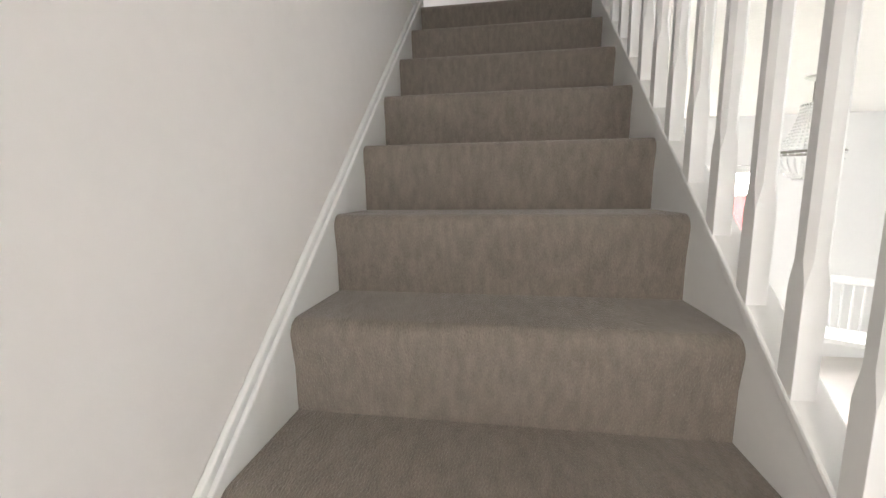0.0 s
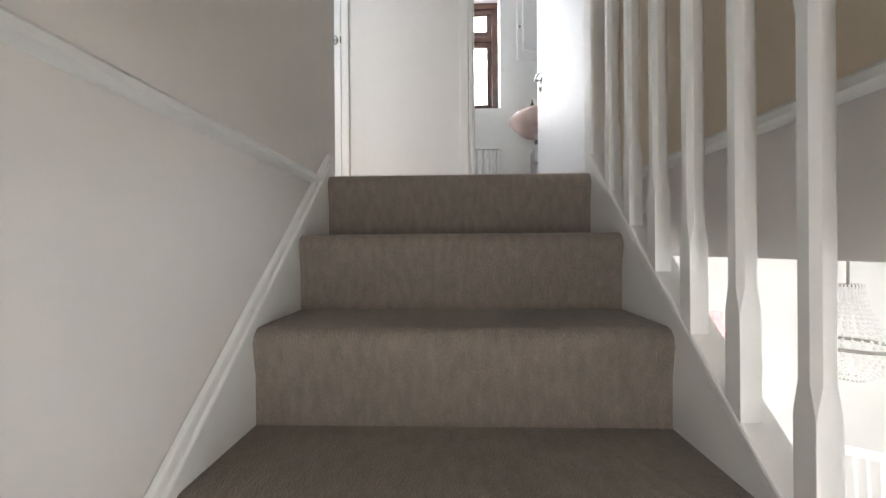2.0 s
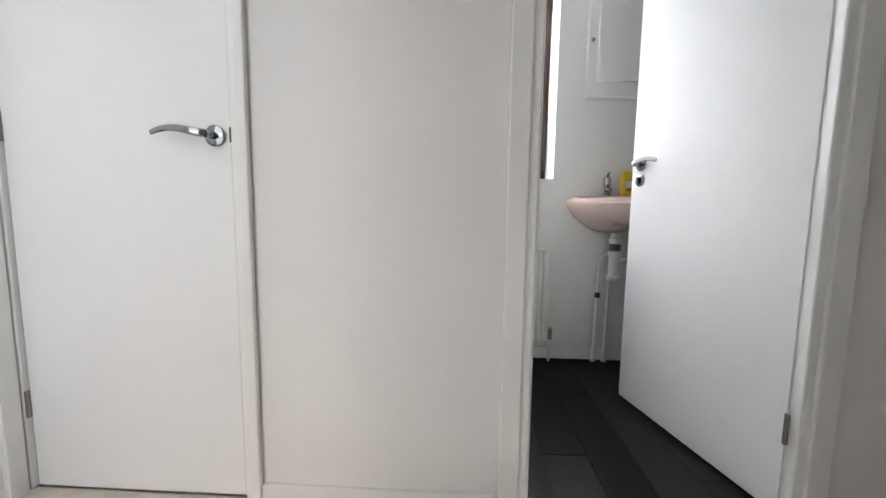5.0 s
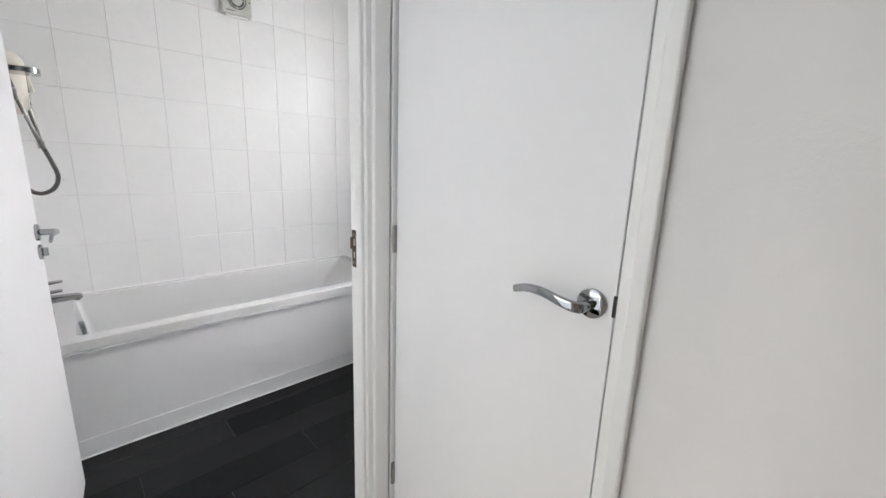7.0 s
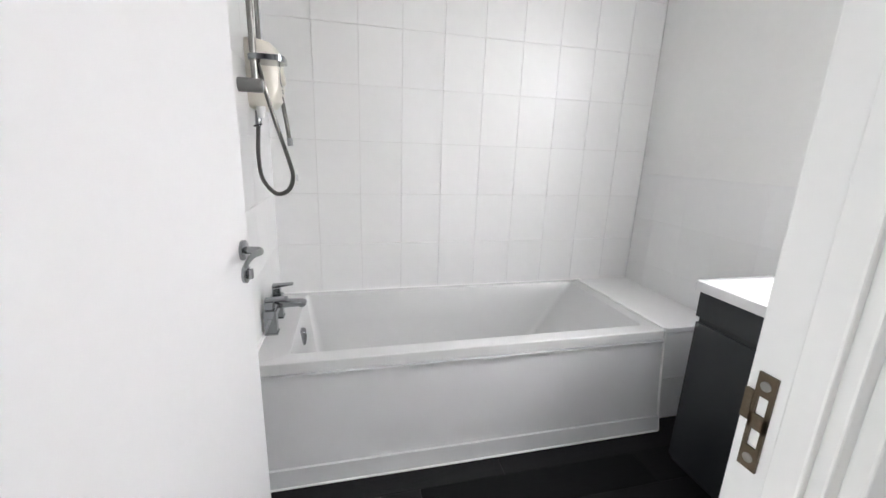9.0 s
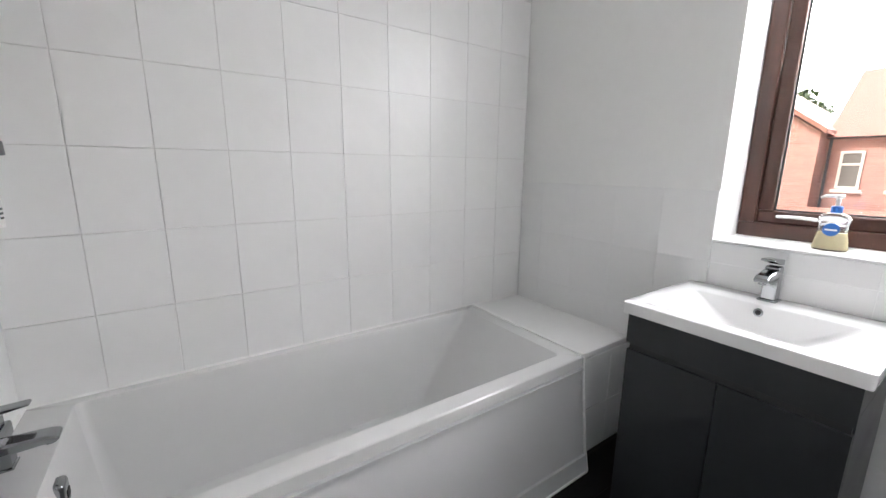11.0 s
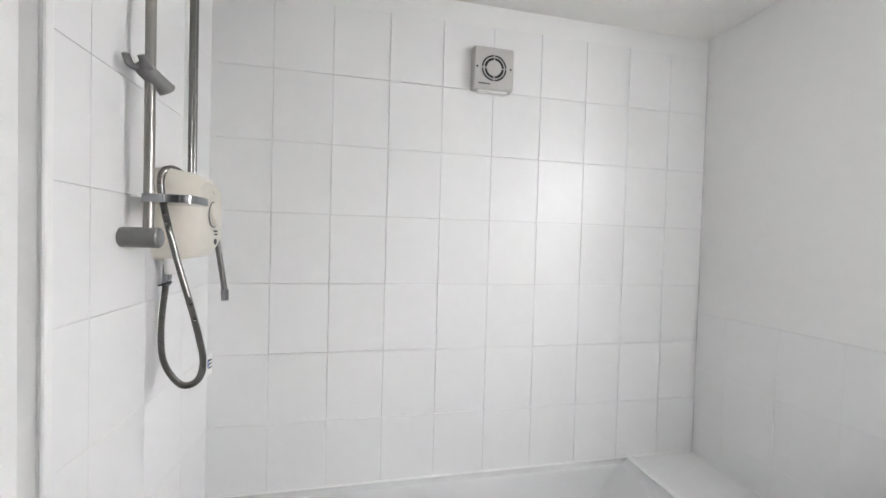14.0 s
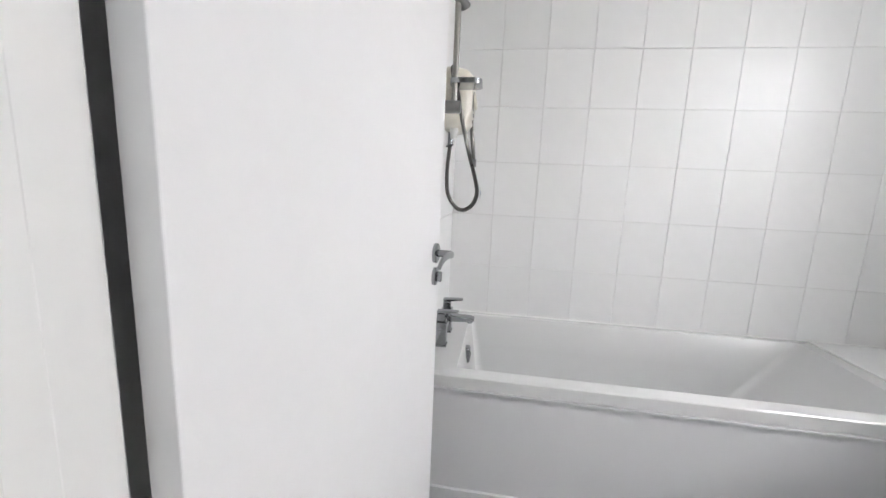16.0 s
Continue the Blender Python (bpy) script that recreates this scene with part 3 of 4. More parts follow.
under(part("floor_sealant", tube([(-1.801, Y0 + 0.01, 0.003), (-1.799, 1.0, 0.003), (-1.801, Y1 - 0.004, 0.003)], 0.004, 8), SEAL, None, "bead of white sealant"), bath)
ov = boxes((-2.226, -2.176, 0.322, 0.352, 0.372, 0.442))
under(part("overflow", ov, CHROME, None, "rounded chrome overflow cover", smooth=True, bevel=0.010), bath)
under(part("overflow_slot", boxes((-2.214, -2.188, 0.350, 0.3535, 0.394, 0.412)), DARK, None, "dark overflow slot"), bath)
under(part("drain", lathe([(0.032, 0), (0.034, 0.004), (0.02, 0.006)], 24, None, (-2.21, 0.56, 0.096)), CHROME, None, "chrome bath waste", smooth=True), bath)
under(part("wall_sealant", boxes((-2.571, -2.566, Y0, 2.23, 0.4745, 0.481), (-2.571, -1.87, Y1 - 0.005, Y1 + 0.014, 0.4735, 0.4815), (-2.566, -1.864, 0.1990, 0.2110, 0.4700, 0.4800)), SEAL, None, "white sealant along the wall"), bath)

ledge = empty("bath_end_ledge", "white tiled boxed ledge at the foot of the bath", "ledge", (-2.2, 2.07, 0.0))
bpy.context.view_layer.update()
under(part("ledge_top", boxes((-2.571, -1.874, Y1 + 0.003, 2.240, 0.450, 0.474)), TILE, None, bevel=0.003), ledge)
under(part("ledge_frame", boxes((-2.571, -1.884, Y1 + 0.003, 2.240, 0.0, 0.448)), GROUT, None), ledge)
for i, z in enumerate((0.0, 0.215)):
    for y0, y1 in ((Y1 + 0.004, Y1 + 0.206), (Y1 + 0.209, 2.238)):
        under(part("tile", boxes((-1.883, -1.874, y0, y1, z + 0.002, z + (0.212 if i == 0 else 0.232))), TILE, None, bevel=0.0015), ledge)
under(part("corner_bead", tube([(-1.806, Y1 + 0.003, 0.0), (-1.824, Y1 + 0.003, 0.10), (-1.862, Y1 + 0.003, 0.43), (-1.862, Y1 + 0.003, 0.47)], 0.005, 8), SEAL, None), ledge)

# bath mixer on the end of the bath
bt = empty("bath_mixer_tap", "square-bodied chrome bath filler tap on the bath rim", "tap", (-2.197, 0.234, RZ))
for tx in (-0.075, 0.085):
    part("pillar", boxes((tx - 0.022, tx + 0.022, -0.024, 0.022, 0.0, 0.085)), CHROME, bt, bevel=0.004)
    part("pillar_base", boxes((tx - 0.025, tx + 0.025, -0.027, 0.025, 0.0, 0.008)), CHROME, bt, bevel=0.003)
part("bridge_body", boxes((-0.105, 0.120, -0.026, 0.024, 0.070, 0.108)), CHROME, bt, bevel=0.006)
part("spout", prism([(0.02, 0.080), (0.02, 0.108), (0.110, 0.104), (0.128, 0.098), (0.128, 0.086), (0.10, 0.084)], "x", -0.022, 0.026), CHROME, bt, bevel=0.005)
part("aerator", tube([(0.002, 0.108, 0.086), (0.002, 0.108, 0.076)], 0.011, 14), CHROME, bt, smooth=True)
for tx in (-0.075, 0.095):
    part("tap_head", boxes((tx - 0.017, tx + 0.017, -0.018, 0.016, 0.108, 0.142)), CHROME, bt, bevel=0.004)
    part("tap_lever", prism([(-0.018, 0.142), (-0.018, 0.153), (0.066, 0.156), (0.070, 0.150), (0.030, 0.144)], "x", tx - 0.015, tx + 0.015), CHROME, bt, bevel=0.003)

# electric shower
heater = empty("electric_shower", "ivory electric shower box on the tiled wall", "shower heater", (-2.285, 0.198, 1.345))
bm = bmesh.new()
hr = []
for y, x0, x1, z0, z1, r in ((0.0, -0.118, 0.105, 0.0, 0.238, 0.03), (0.030, -0.122, 0.108, -0.002, 0.242, 0.04), (0.075, -0.108, 0.098, 0.006, 0.234, 0.05), (0.095, -0.085, 0.080, 0.03, 0.215, 0.05)):
    ring = rr_ring(bm, x0, x1, z0, z1, r, 0.0, 5)
    for v in ring:
        x, z = v.co.x, v.co.y
        v.co = (x, y + (0.012 * math.sin(math.pi * z / 0.27) if y > 0.05 else 0), z)
    hr.append(ring)
for a, b in zip(hr, hr[1:]):
    bridge(bm, a, b)
bm.faces.new(hr[-1]), bm.faces.new(hr[0])
part("casing", bm, IVORY, heater, "ivory moulded casing", smooth=True)
part("dial", disc((-0.02, 0.100, 0.128), (0, 1, 0.15), 0.034, 0.016, 28), IVORY, heater, "round control dial", smooth=True)
part("dial_ring", tube([Vector((-0.02 + 0.036 * math.cos(a), 0.104, 0.128 + 0.036 * math.sin(a))) for a in [radians(20 * i) for i in range(19)]], 0.0022, 6), GREYP, heater, smooth=True)
part("top_button", disc((-0.02, 0.094, 0.196), (0, 1, 0.4), 0.014, 0.010, 20), IVORY, heater, smooth=True)
for z, w in ((0.078, 0.030), (0.069, 0.026)):
    part("print_bar", boxes((-0.055, -0.055 + w, 0.1028, 0.1038, z, z + 0.005)), INK, heater)
part("badge", disc((-0.042, 0.1015, 0.050), (0, 1, 0), 0.009, 0.002, 16), INK, heater, "small dark oval badge")
part("outlet", tube([(0.085, 0.04, 0.006), (0.085, 0.04, -0.035)], [0.017, 0.013], 16), PLASTIC, heater, smooth=True)

rr = empty("shower_riser_rail", "chrome shower riser rail with grey brackets", "riser rail", (-2.055, 0.198, 1.405))
part("rail_bar", tube([(0, 0.055, -0.005), (0, 0.055, 0.70)], 0.0105, 18), DULL, rr, "chrome bar", smooth=True)
for z in (0.0, 0.69):
    bm = tube([(0, 0.0, z), (0, 0.004, z), (0, 0.076, z), (0, 0.080, z)], [0.021, 0.023, 0.023, 0.019], 20)
    part("rail_bracket", bm, GREYP, rr, "round grey wall bracket", smooth=True)
sl = tube([(0.024, 0.048, 0.372), (0.016, 0.050, 0.368), (-0.018, 0.074, 0.344), (-0.024, 0.078, 0.339), (-0.026, 0.079, 0.337)], [0.015, 0.018, 0.018, 0.020, 0.016], 20)
part("slider", sl, GREYP, rr, "grey sliding handset holder", smooth=True)
for dy in (-0.015, 0.015):
    arm = curve_pts([(0.014, 0.050 + dy * 0.4, 0.366), (0.030, 0.046 + dy, 0.370), (0.044, 0.044 + dy, 0.386)], 6)
    part("holder_fork", tube(arm, [0.012 - 0.003 * i / (len(arm) - 1) for i in range(len(arm))], 10, flat=0.6), GREYP, rr, "open fork of the handset holder", smooth=True)
bm = bmesh.new()
o1, o2 = (rr_ring(bm, -0.098, 0.016, 0.036, 0.150, 0.03, z) for z in (0.080, 0.098))
i2, i1 = (rr_ring(bm, -0.090, 0.008, 0.044, 0.142, 0.024, z) for z in (0.098, 0.084))
bridge(bm, o1, o2), bridge(bm, o2, i2), bridge(bm, i2, i1)
bm.faces.new(i1), bm.faces.new(o1)
part("soap_dish", bm, CHROME, rr, "chrome-rimmed soap dish on the rail", smooth=True)

hose = empty("shower_hose", "ribbed chrome shower hose hanging in a loop", "hose", (-2.20, 0.24, 1.33))
bpy.context.view_layer.update()
HP = [(-2.213, 0.226, 1.325), (-2.208, 0.222, 1.270), (-2.200, 0.217, 1.170), (-2.190, 0.228, 1.085), (-2.165, 0.276, 1.033), (-2.135, 0.325, 1.048), (-2.112, 0.348, 1.100), (-2.118, 0.335, 1.165), (-2.128, 0.312, 1.240), (-2.126, 0.280, 1.360), (-2.121, 0.256, 1.470), (-2.150, 0.234, 1.535), (-2.185, 0.225, 1.574), (-2.250, 0.222, 1.590), (-2.330, 0.220, 1.582)]
line = curve_pts(HP, 14)
dense = []
for a, b in zip(line, line[1:]):
    dense += [a, a.lerp(b, 0.5)]
under(part("hose_tube", tube(dense, [0.0068 + 0.0016 * (i % 2) for i in range(len(dense))], 10), HOSEM, None, "flexible metal hose", smooth=True), hose)
under(part("hose_nut", tube([(-2.213, 0.226, 1.335), (-2.209, 0.223, 1.280)], [0.012, 0.010], 12), CHROME, None, smooth=True), hose)
under(part("washer", tube([Vector((-2.207 + 0.013 * math.cos(a), 0.222 + 0.013 * math.sin(a), 1.284 + 0.004 * math.sin(a))) for a in [radians(30 * i) for i in range(13)]], 0.003, 6), INK, None, "black rubber ring", smooth=True), hose)
tail = curve_pts([(-2.372, 0.290, 1.40), (-2.384, 0.300, 1.31), (-2.394, 0.307, 1.240)], 10)
under(part("hose_end", tube(tail, 0.0085, 10), HOSEM, None, "free hose end", smooth=True), hose)
under(part("hose_end_nut", tube([(-2.394, 0.307, 1.245), (-2.396, 0.308, 1.212)], [0.013, 0.012], 6), CHROME, None, "hexagonal end nut"), hose)
tag_ = boxes((-2.130, -2.098, 0.3595, 0.3615, 1.070, 1.124))
under(part("paper_label", tag_, PLASTIC, None, "small white paper label", bevel=0.0005), hose)
for i in range(3):
    under(part("print_bar", boxes((-2.126, -2.108, 0.3616, 0.3622, 1.104 - i * 0.009, 1.108 - i * 0.009)), INK, None), hose)
under(part("print_mark", boxes((-2.106, -2.100, 0.3616, 0.3622, 1.090, 1.112)), BLUE, None), hose)

cond = empty("cable_trunking", "pair of grey vertical shower supply pipes on the wall", "pipework", (-2.385, 0.198, 1.6))
for dx, r in ((0.010, 0.011), (-0.016, 0.009)):
    part("pipe", tube([(dx, 0.014, 0.0), (dx, 0.014, 0.755)], r, 14), HOSEM, cond, "dull metal pipe", smooth=True)
part("back_strip", boxes((0.020, 0.030, 0.0, 0.012, 0.0, 0.755)), GLOSS, cond, "white strip")

structure("trim_tile_edge", [(-1.8520, -1.8325, 0.1960, 0.2050, 0.0, 2.274)], GLOSS, "white tile edging strip beside the bath", "trim", bevel=0.004)

# extractor fan
fan = empty("extractor_fan", "square grey-white plastic extractor fan on the tiled wall", "extractor fan", (-2.5665, 1.212, 2.092))
fr = bmesh.new()
q = [rr_ring(fr, -0.082, 0.082, -0.082, 0.082, 0.008, 0.0), rr_ring(fr, -0.082, 0.082, -0.082, 0.082, 0.008, 0.034), rr_ring(fr, -0.076, 0.076, -0.076, 0.076, 0.008, 0.040)]
bridge(fr, q[0], q[1]), bridge(fr, q[1], q[2])
fr.faces.new(q[0]), fr.faces.new(q[2])
for v in fr.verts:
    v.co = Vector((v.co.z, v.co.x, v.co.y))
part("housing", fr, FANP, fan, "square moulded housing")
part("recess", disc((0.0395, 0, 0), (1, 0, 0), 0.054, 0.001, 28), DARK, fan, "dark intake behind the grille")
for r0 in (0.053, 0.042):
    ringm = tube([Vector((0.0415, r0 * math.cos(a), r0 * math.sin(a))) for a in [radians(15 * i) for i in range(25)]], 0.0026, 6)
    part("grille_ring", ringm, FANP, fan, smooth=True)
part("centre_disc", disc((0.036, 0, 0), (1, 0, 0), 0.030, 0.008, 28), FANP, fan, smooth=True)
for a in (0, 90, 180, 270):
    c, s = math.cos(radians(a)), math.sin(radians(a))
    part("grille_spoke", tube([(0.0415, 0.026 * c, 0.026 * s), (0.0415, 0.053 * c, 0.051 * s)], 0.0022, 6), FANP, fan)
for y in (-0.068, 0.068):
    part("screw", disc((0.039, y, 0.002), (1, 0, 0), 0.004, 0.0025, 10), INK, fan)
part("print_bar", boxes((0.0398, 0.0405, -0.062, -0.014, -0.064, -0.058)), GREYP, fan)
part("bottom_tab", boxes((0.002, 0.03, -0.060, 0.060, -0.090, -0.082)), PLASTIC, fan, bevel=0.002)

# vanity unit
van = empty("vanity_unit", "anthracite two-door vanity cabinet standing on the floor", "cabinet", (-1.385, 2.02, 0.0))
part("carcass", boxes((-0.262, 0.262, -0.190, 0.212, 0.0, 0.660), (-0.262, -0.244, -0.190, 0.212, 0.660, 0.742), (0.244, 0.262, -0.190, 0.212, 0.660, 0.742)), ANTH, van, bevel=0.0015)
part("top_rail", boxes((-0.264, 0.264, -0.214, -0.1905, 0.645, 0.742)), ANTH, van, bevel=0.0015)
part("handle_groove", boxes((-0.258, 0.258, -0.200, -0.1902, 0.618, 0.652)), DARK, van)
for x0, x1 in ((-0.262, -0.0015), (0.0015, 0.262)):
    part("cabinet_door", boxes((x0, x1, -0.210, -0.1915, 0.030, 0.622)), ANTH, van, "plain anthracite door", bevel=0.0015)
basin = empty("vanity_basin", "white ceramic rectangular basin top on the vanity cabinet", "basin", (-1.385, 2.02, 0.745))
bm = bmesh.new()
vb = [rr_ring(bm, -0.277, 0.277, -0.227, 0.215, 0.006, 0.0), rr_ring(bm, -0.279, 0.279, -0.229, 0.216, 0.010, 0.006), rr_ring(bm, -0.279, 0.279, -0.229, 0.216, 0.010, 0.036), rr_ring(bm, -0.274, 0.274, -0.224, 0.212, 0.012, 0.0395),
      rr_ring(bm, -0.225, 0.225, -0.190, 0.105, 0.020, 0.039), rr_ring(bm, -0.218, 0.218, -0.184, 0.098, 0.022, 0.034), rr_ring(bm, -0.110, 0.110, -0.145, 0.085, 0.035, -0.045), rr_ring(bm, -0.090, 0.090, -0.125, 0.070, 0.035, -0.055)]
for a, b in zip(vb, vb[1:]):
    bridge(bm, a, b)
bm.faces.new(vb[-1])
part("basin_shell", bm, CERAM, basin, "glossy white ceramic", smooth=True)
part("overflow_ring", disc((-0.022, 0.0955, 0.012), (0, -1, 0.25), 0.013, 0.004, 20), CHROME, basin, "chrome overflow ring", smooth=True)
part("overflow_hole", disc((-0.022, 0.0925, 0.0125), (0, -1, 0.25), 0.008, 0.002, 16), DARK, basin)
part("drain", lathe([(0.030, 0), (0.030, 0.004), (0.018, 0.006)], 20, None, (0, -0.04, -0.055)), CHROME, basin, smooth=True)
tap = empty("basin_mixer_tap", "chrome monobloc basin mixer tap on the basin rim", "tap", (-1.405, 2.185, 0.784))
part("tap_base", boxes((-0.026, 0.026, -0.026, 0.024, 0.0, 0.008)), CHROME, tap, bevel=0.003)
part("tap_body", prism([(-0.022, 0.006), (0.020, 0.006), (0.016, 0.115), (-0.018, 0.115)], "x", -0.020, 0.020), CHROME, tap, bevel=0.004)
part("spout", prism([(-0.01, 0.078), (-0.01, 0.108), (-0.09, 0.096), (-0.105, 0.086), (-0.105, 0.074), (-0.06, 0.076)], "x", -0.020, 0.020), CHROME, tap, bevel=0.005)
part("aerator", tube([(0, -0.092, 0.076), (0, -0.092, 0.068)], 0.010, 12), CHROME, tap, smooth=True)
part("tap_lever", prism([(0.020, 0.116), (0.020, 0.136), (-0.02, 0.142), (-0.075, 0.146), (-0.078, 0.140), (-0.02, 0.124)], "x", -0.018, 0.018), CHROME, tap, bevel=0.004)


def window(name, x0, x1, z0, z1, y, glass, label, transom=None, deep=0.06):
    w = empty(name, label, "window", (0, 0, 0))
    w["kind"] = "structure"
    t = 0.052
    part("window_frame", boxes((x0, x1, y, y + deep, z0, z0 + t), (x0, x1, y, y + deep, z1 - t, z1), (x0, x0 + t, y, y + deep, z0 + t, z1 - t), (x1 - t, x1, y, y + deep, z0 + t, z1 - t)), MAHOG, w, "brown wood-grain frame", bevel=0.005)
    cells = [(z0 + t, z1 - t)]
    if transom:
        part("transom", boxes((x0 + t, x1 - t, y + 0.002, y + deep - 0.002, transom - 0.025, transom + 0.025)), MAHOG, w, bevel=0.005)
        cells = [(z0 + t, transom - 0.025), (transom + 0.025, z1 - t)]
    for a, b in cells:
        u0, u1 = x0 + t + 0.001, x1 - t - 0.001
        a, b = a + 0.001, b - 0.001
        s = 0.046
        part("sash", boxes((u0, u1, y + 0.012, y + deep - 0.004, a, a + s), (u0, u1, y + 0.012, y + deep - 0.004, b - s, b), (u0, u0 + s, y + 0.012, y + deep - 0.004, a + s, b - s), (u1 - s, u1, y + 0.012, y + deep - 0.004, a + s, b - s)), MAHOG, w, "brown opening sash", bevel=0.006)
        part("gasket", boxes((u0 + s, u1 - s, y + 0.022, y + 0.026, a + s, a + s + 0.006), (u0 + s, u0 + s + 0.006, y + 0.022, y + 0.026, a + s, b - s)), INK, w)
        p = part("pane", boxes((u0 + s, u1 - s, y + 0.030, y + 0.036, a + s, b - s)), glass, w, "glass pane")
        p.visible_shadow = False
    return w


wb = window("window_1", -1.608, -0.832, 0.950, 2.095, 2.438, GLASS, "brown-framed bathroom window looking onto brick houses")
hn = curve_pts([(-1.49, 2.440, 1.030), (-1.44, 2.415, 1.034), (-1.38, 2.408, 1.032), (-1.30, 2.410, 1.026)], 6)
part("window_handle", tube(hn, 0.008, 10, flat=0.7), PLASTIC, wb, "white casement handle", smooth=True)
part("window_stay", boxes((-1.20, -0.98, 2.425, 2.433, 1.012, 1.026)), PLASTIC, wb, "white casement stay", bevel=0.002)
structure("trim_sill_bathroom", [(-1.609, -0.831, 2.236, 2.437, 0.9405, 0.949)], GLOSS, "white painted window board", "window sill", bevel=0.003)
window("window_2", 0.452, 0.948, 0.968, 1.985, 2.318, FROST, "brown-framed washroom window with top light", transom=1.66)

# liquid soap on the sill
so = empty("soap_dispenser", "clear pump bottle of cream soap with blue label on sill", "soap bottle", (-1.318, 2.325, 0.9495))
body = [(0.040, 0.0), (0.043, 0.006), (0.040, 0.03), (0.034, 0.06), (0.036, 0.085), (0.040, 0.098), (0.030, 0.112), (0.014, 0.118)]
part("bottle", lathe(body, 24, None, (0, 0, 0), 1.0, 0.55), BOTTLE, so, "clear plastic bottle", smooth=True)
part("liquid_soap", lathe([(0.037, 0.004), (0.039, 0.008), (0.036, 0.03), (0.0315, 0.056)], 24, None, (0, 0, 0), 1.0, 0.5), SOAP, so, "cream liquid soap", smooth=True)
part("collar", lathe([(0.013, 0.118), (0.014, 0.120), (0.014, 0.136), (0.012, 0.138)], 18), BLUE, so, smooth=True)
part("pump", lathe([(0.006, 0.138), (0.006, 0.160), (0.012, 0.162), (0.013, 0.172), (0.008, 0.174)], 16), PLASTIC, so, "white pump head", smooth=True)
part("nozzle", tube([(0, 0, 0.168), (-0.03, -0.008, 0.168), (-0.040, -0.010, 0.162)], [0.006, 0.005, 0.004], 10), PLASTIC, so, smooth=True)
part("label_badge", disc((0, -0.0205, 0.066), (0, -1, 0.05), 0.020, 0.002, 24), BLUE, so, "blue oval label")
part("print_bar", boxes((-0.014, 0.014, -0.0232, -0.0226, 0.063, 0.068)), PLASTIC, so)

# ---- washroom ----
wcb = empty("washroom_basin", "pale pink wall-hung ceramic washbasin", "basin", (1.235, 2.118, 0.0))
bm = bmesh.new()


def half_ring(rx, ry, z, yb=0.0, n=22):
    return [bm.verts.new((rx * math.cos(math.pi * i / n), yb - ry * math.sin(math.pi * i / n), z)) for i in range(n + 1)]


bowl = [half_ring(0.06, 0.10, 0.690), half_ring(0.11, 0.19, 0.715), half_ring(0.175, 0.29, 0.765), half_ring(0.208, 0.345, 0.815), half_ring(0.215, 0.36, 0.845), half_ring(0.211, 0.355, 0.857), half_ring(0.185, 0.325, 0.855, -0.0), half_ring(0.170, 0.305, 0.835, -0.09), half_ring(0.12, 0.25, 0.765, -0.10), half_ring(0.05, 0.19, 0.735, -0.11)]
for a, b in zip(bowl, bowl[1:]):
    bridge(bm, a, b)
bm.faces.new(bowl[0]), bm.faces.new(bowl[-1])
part("bowl", bm, PINK, wcb, "glazed pale pink bowl", smooth=True)
part("back_deck", boxes((-0.185, 0.185, -0.085, 0.0, 0.835, 0.872)), PINK, wcb, bevel=0.008)
part("waste_fitting", lathe([(0.028, 0.640), (0.030, 0.645), (0.030, 0.665), (0.022, 0.670), (0.022, 0.692)], 18, None, (0.0, -0.13, 0.0)), PLASTIC, wcb, smooth=True)
part("waste_nut", lathe([(0.024, 0.605), (0.026, 0.610), (0.026, 0.632), (0.022, 0.640)], 12, None, (0.0, -0.13, 0.0)), GREYP, wcb, "grey threaded collar")
trap = [(0.026, 0.455), (0.030, 0.460), (0.031, 0.480), (0.026, 0.484), (0.026, 0.575), (0.031, 0.578), (0.031, 0.600), (0.024, 0.605)]
part("bottle_trap", lathe(trap, 20, None, (0.0, -0.13, 0.0)), PLASTIC, wcb, "white plastic bottle trap", smooth=True)
part("trap_arm", tube([(0.02, -0.13, 0.56), (0.09, -0.11, 0.56), (0.12, -0.02, 0.56)], 0.016, 12), PLASTIC, wcb, smooth=True)
wt = empty("washroom_tap", "small chrome pillar tap on the pink basin", "tap", (1.205, 2.06, 0.872))
part("tap_body", lathe([(0.019, 0.0), (0.019, 0.01), (0.014, 0.014), (0.014, 0.05), (0.017, 0.055), (0.017, 0.09), (0.012, 0.098)], 18), CHROME, wt, smooth=True)
part("spout", tube([(0, 0, 0.03), (-0.01, -0.05, 0.036), (-0.014, -0.085, 0.026)], [0.011, 0.010, 0.009], 12), CHROME, wt, smooth=True)
part("tap_lever", tube([(0, 0, 0.095), (-0.006, -0.03, 0.112), (-0.008, -0.045, 0.114)], [0.007, 0.006, 0.005], 10), CHROME, wt, smooth=True)
pk = empty("wipes_packet", "yellow packet standing on the basin deck", "packet", (1.318, 2.065, 0.872))
bm = bmesh.new()
pr = [rr_ring(bm, -0.042, 0.042, -0.022, 0.022, 0.012, 0.0), rr_ring(bm, -0.045, 0.045, -0.026, 0.026, 0.014, 0.02), rr_ring(bm, -0.044, 0.044, -0.022, 0.022, 0.012, 0.10), rr_ring(bm, -0.040, 0.040, -0.006, 0.006, 0.005, 0.125)]
for a, b in zip(pr, pr[1:]):
    bridge(bm, a, b)
bm.faces.new(pr[0]), bm.faces.new(pr[-1])
part("wrapper", bm, YELLOW, pk, smooth=True)
part("print_patch", boxes((-0.03, 0.01, -0.0268, -0.0255, 0.045, 0.075)), PLASTIC, pk)
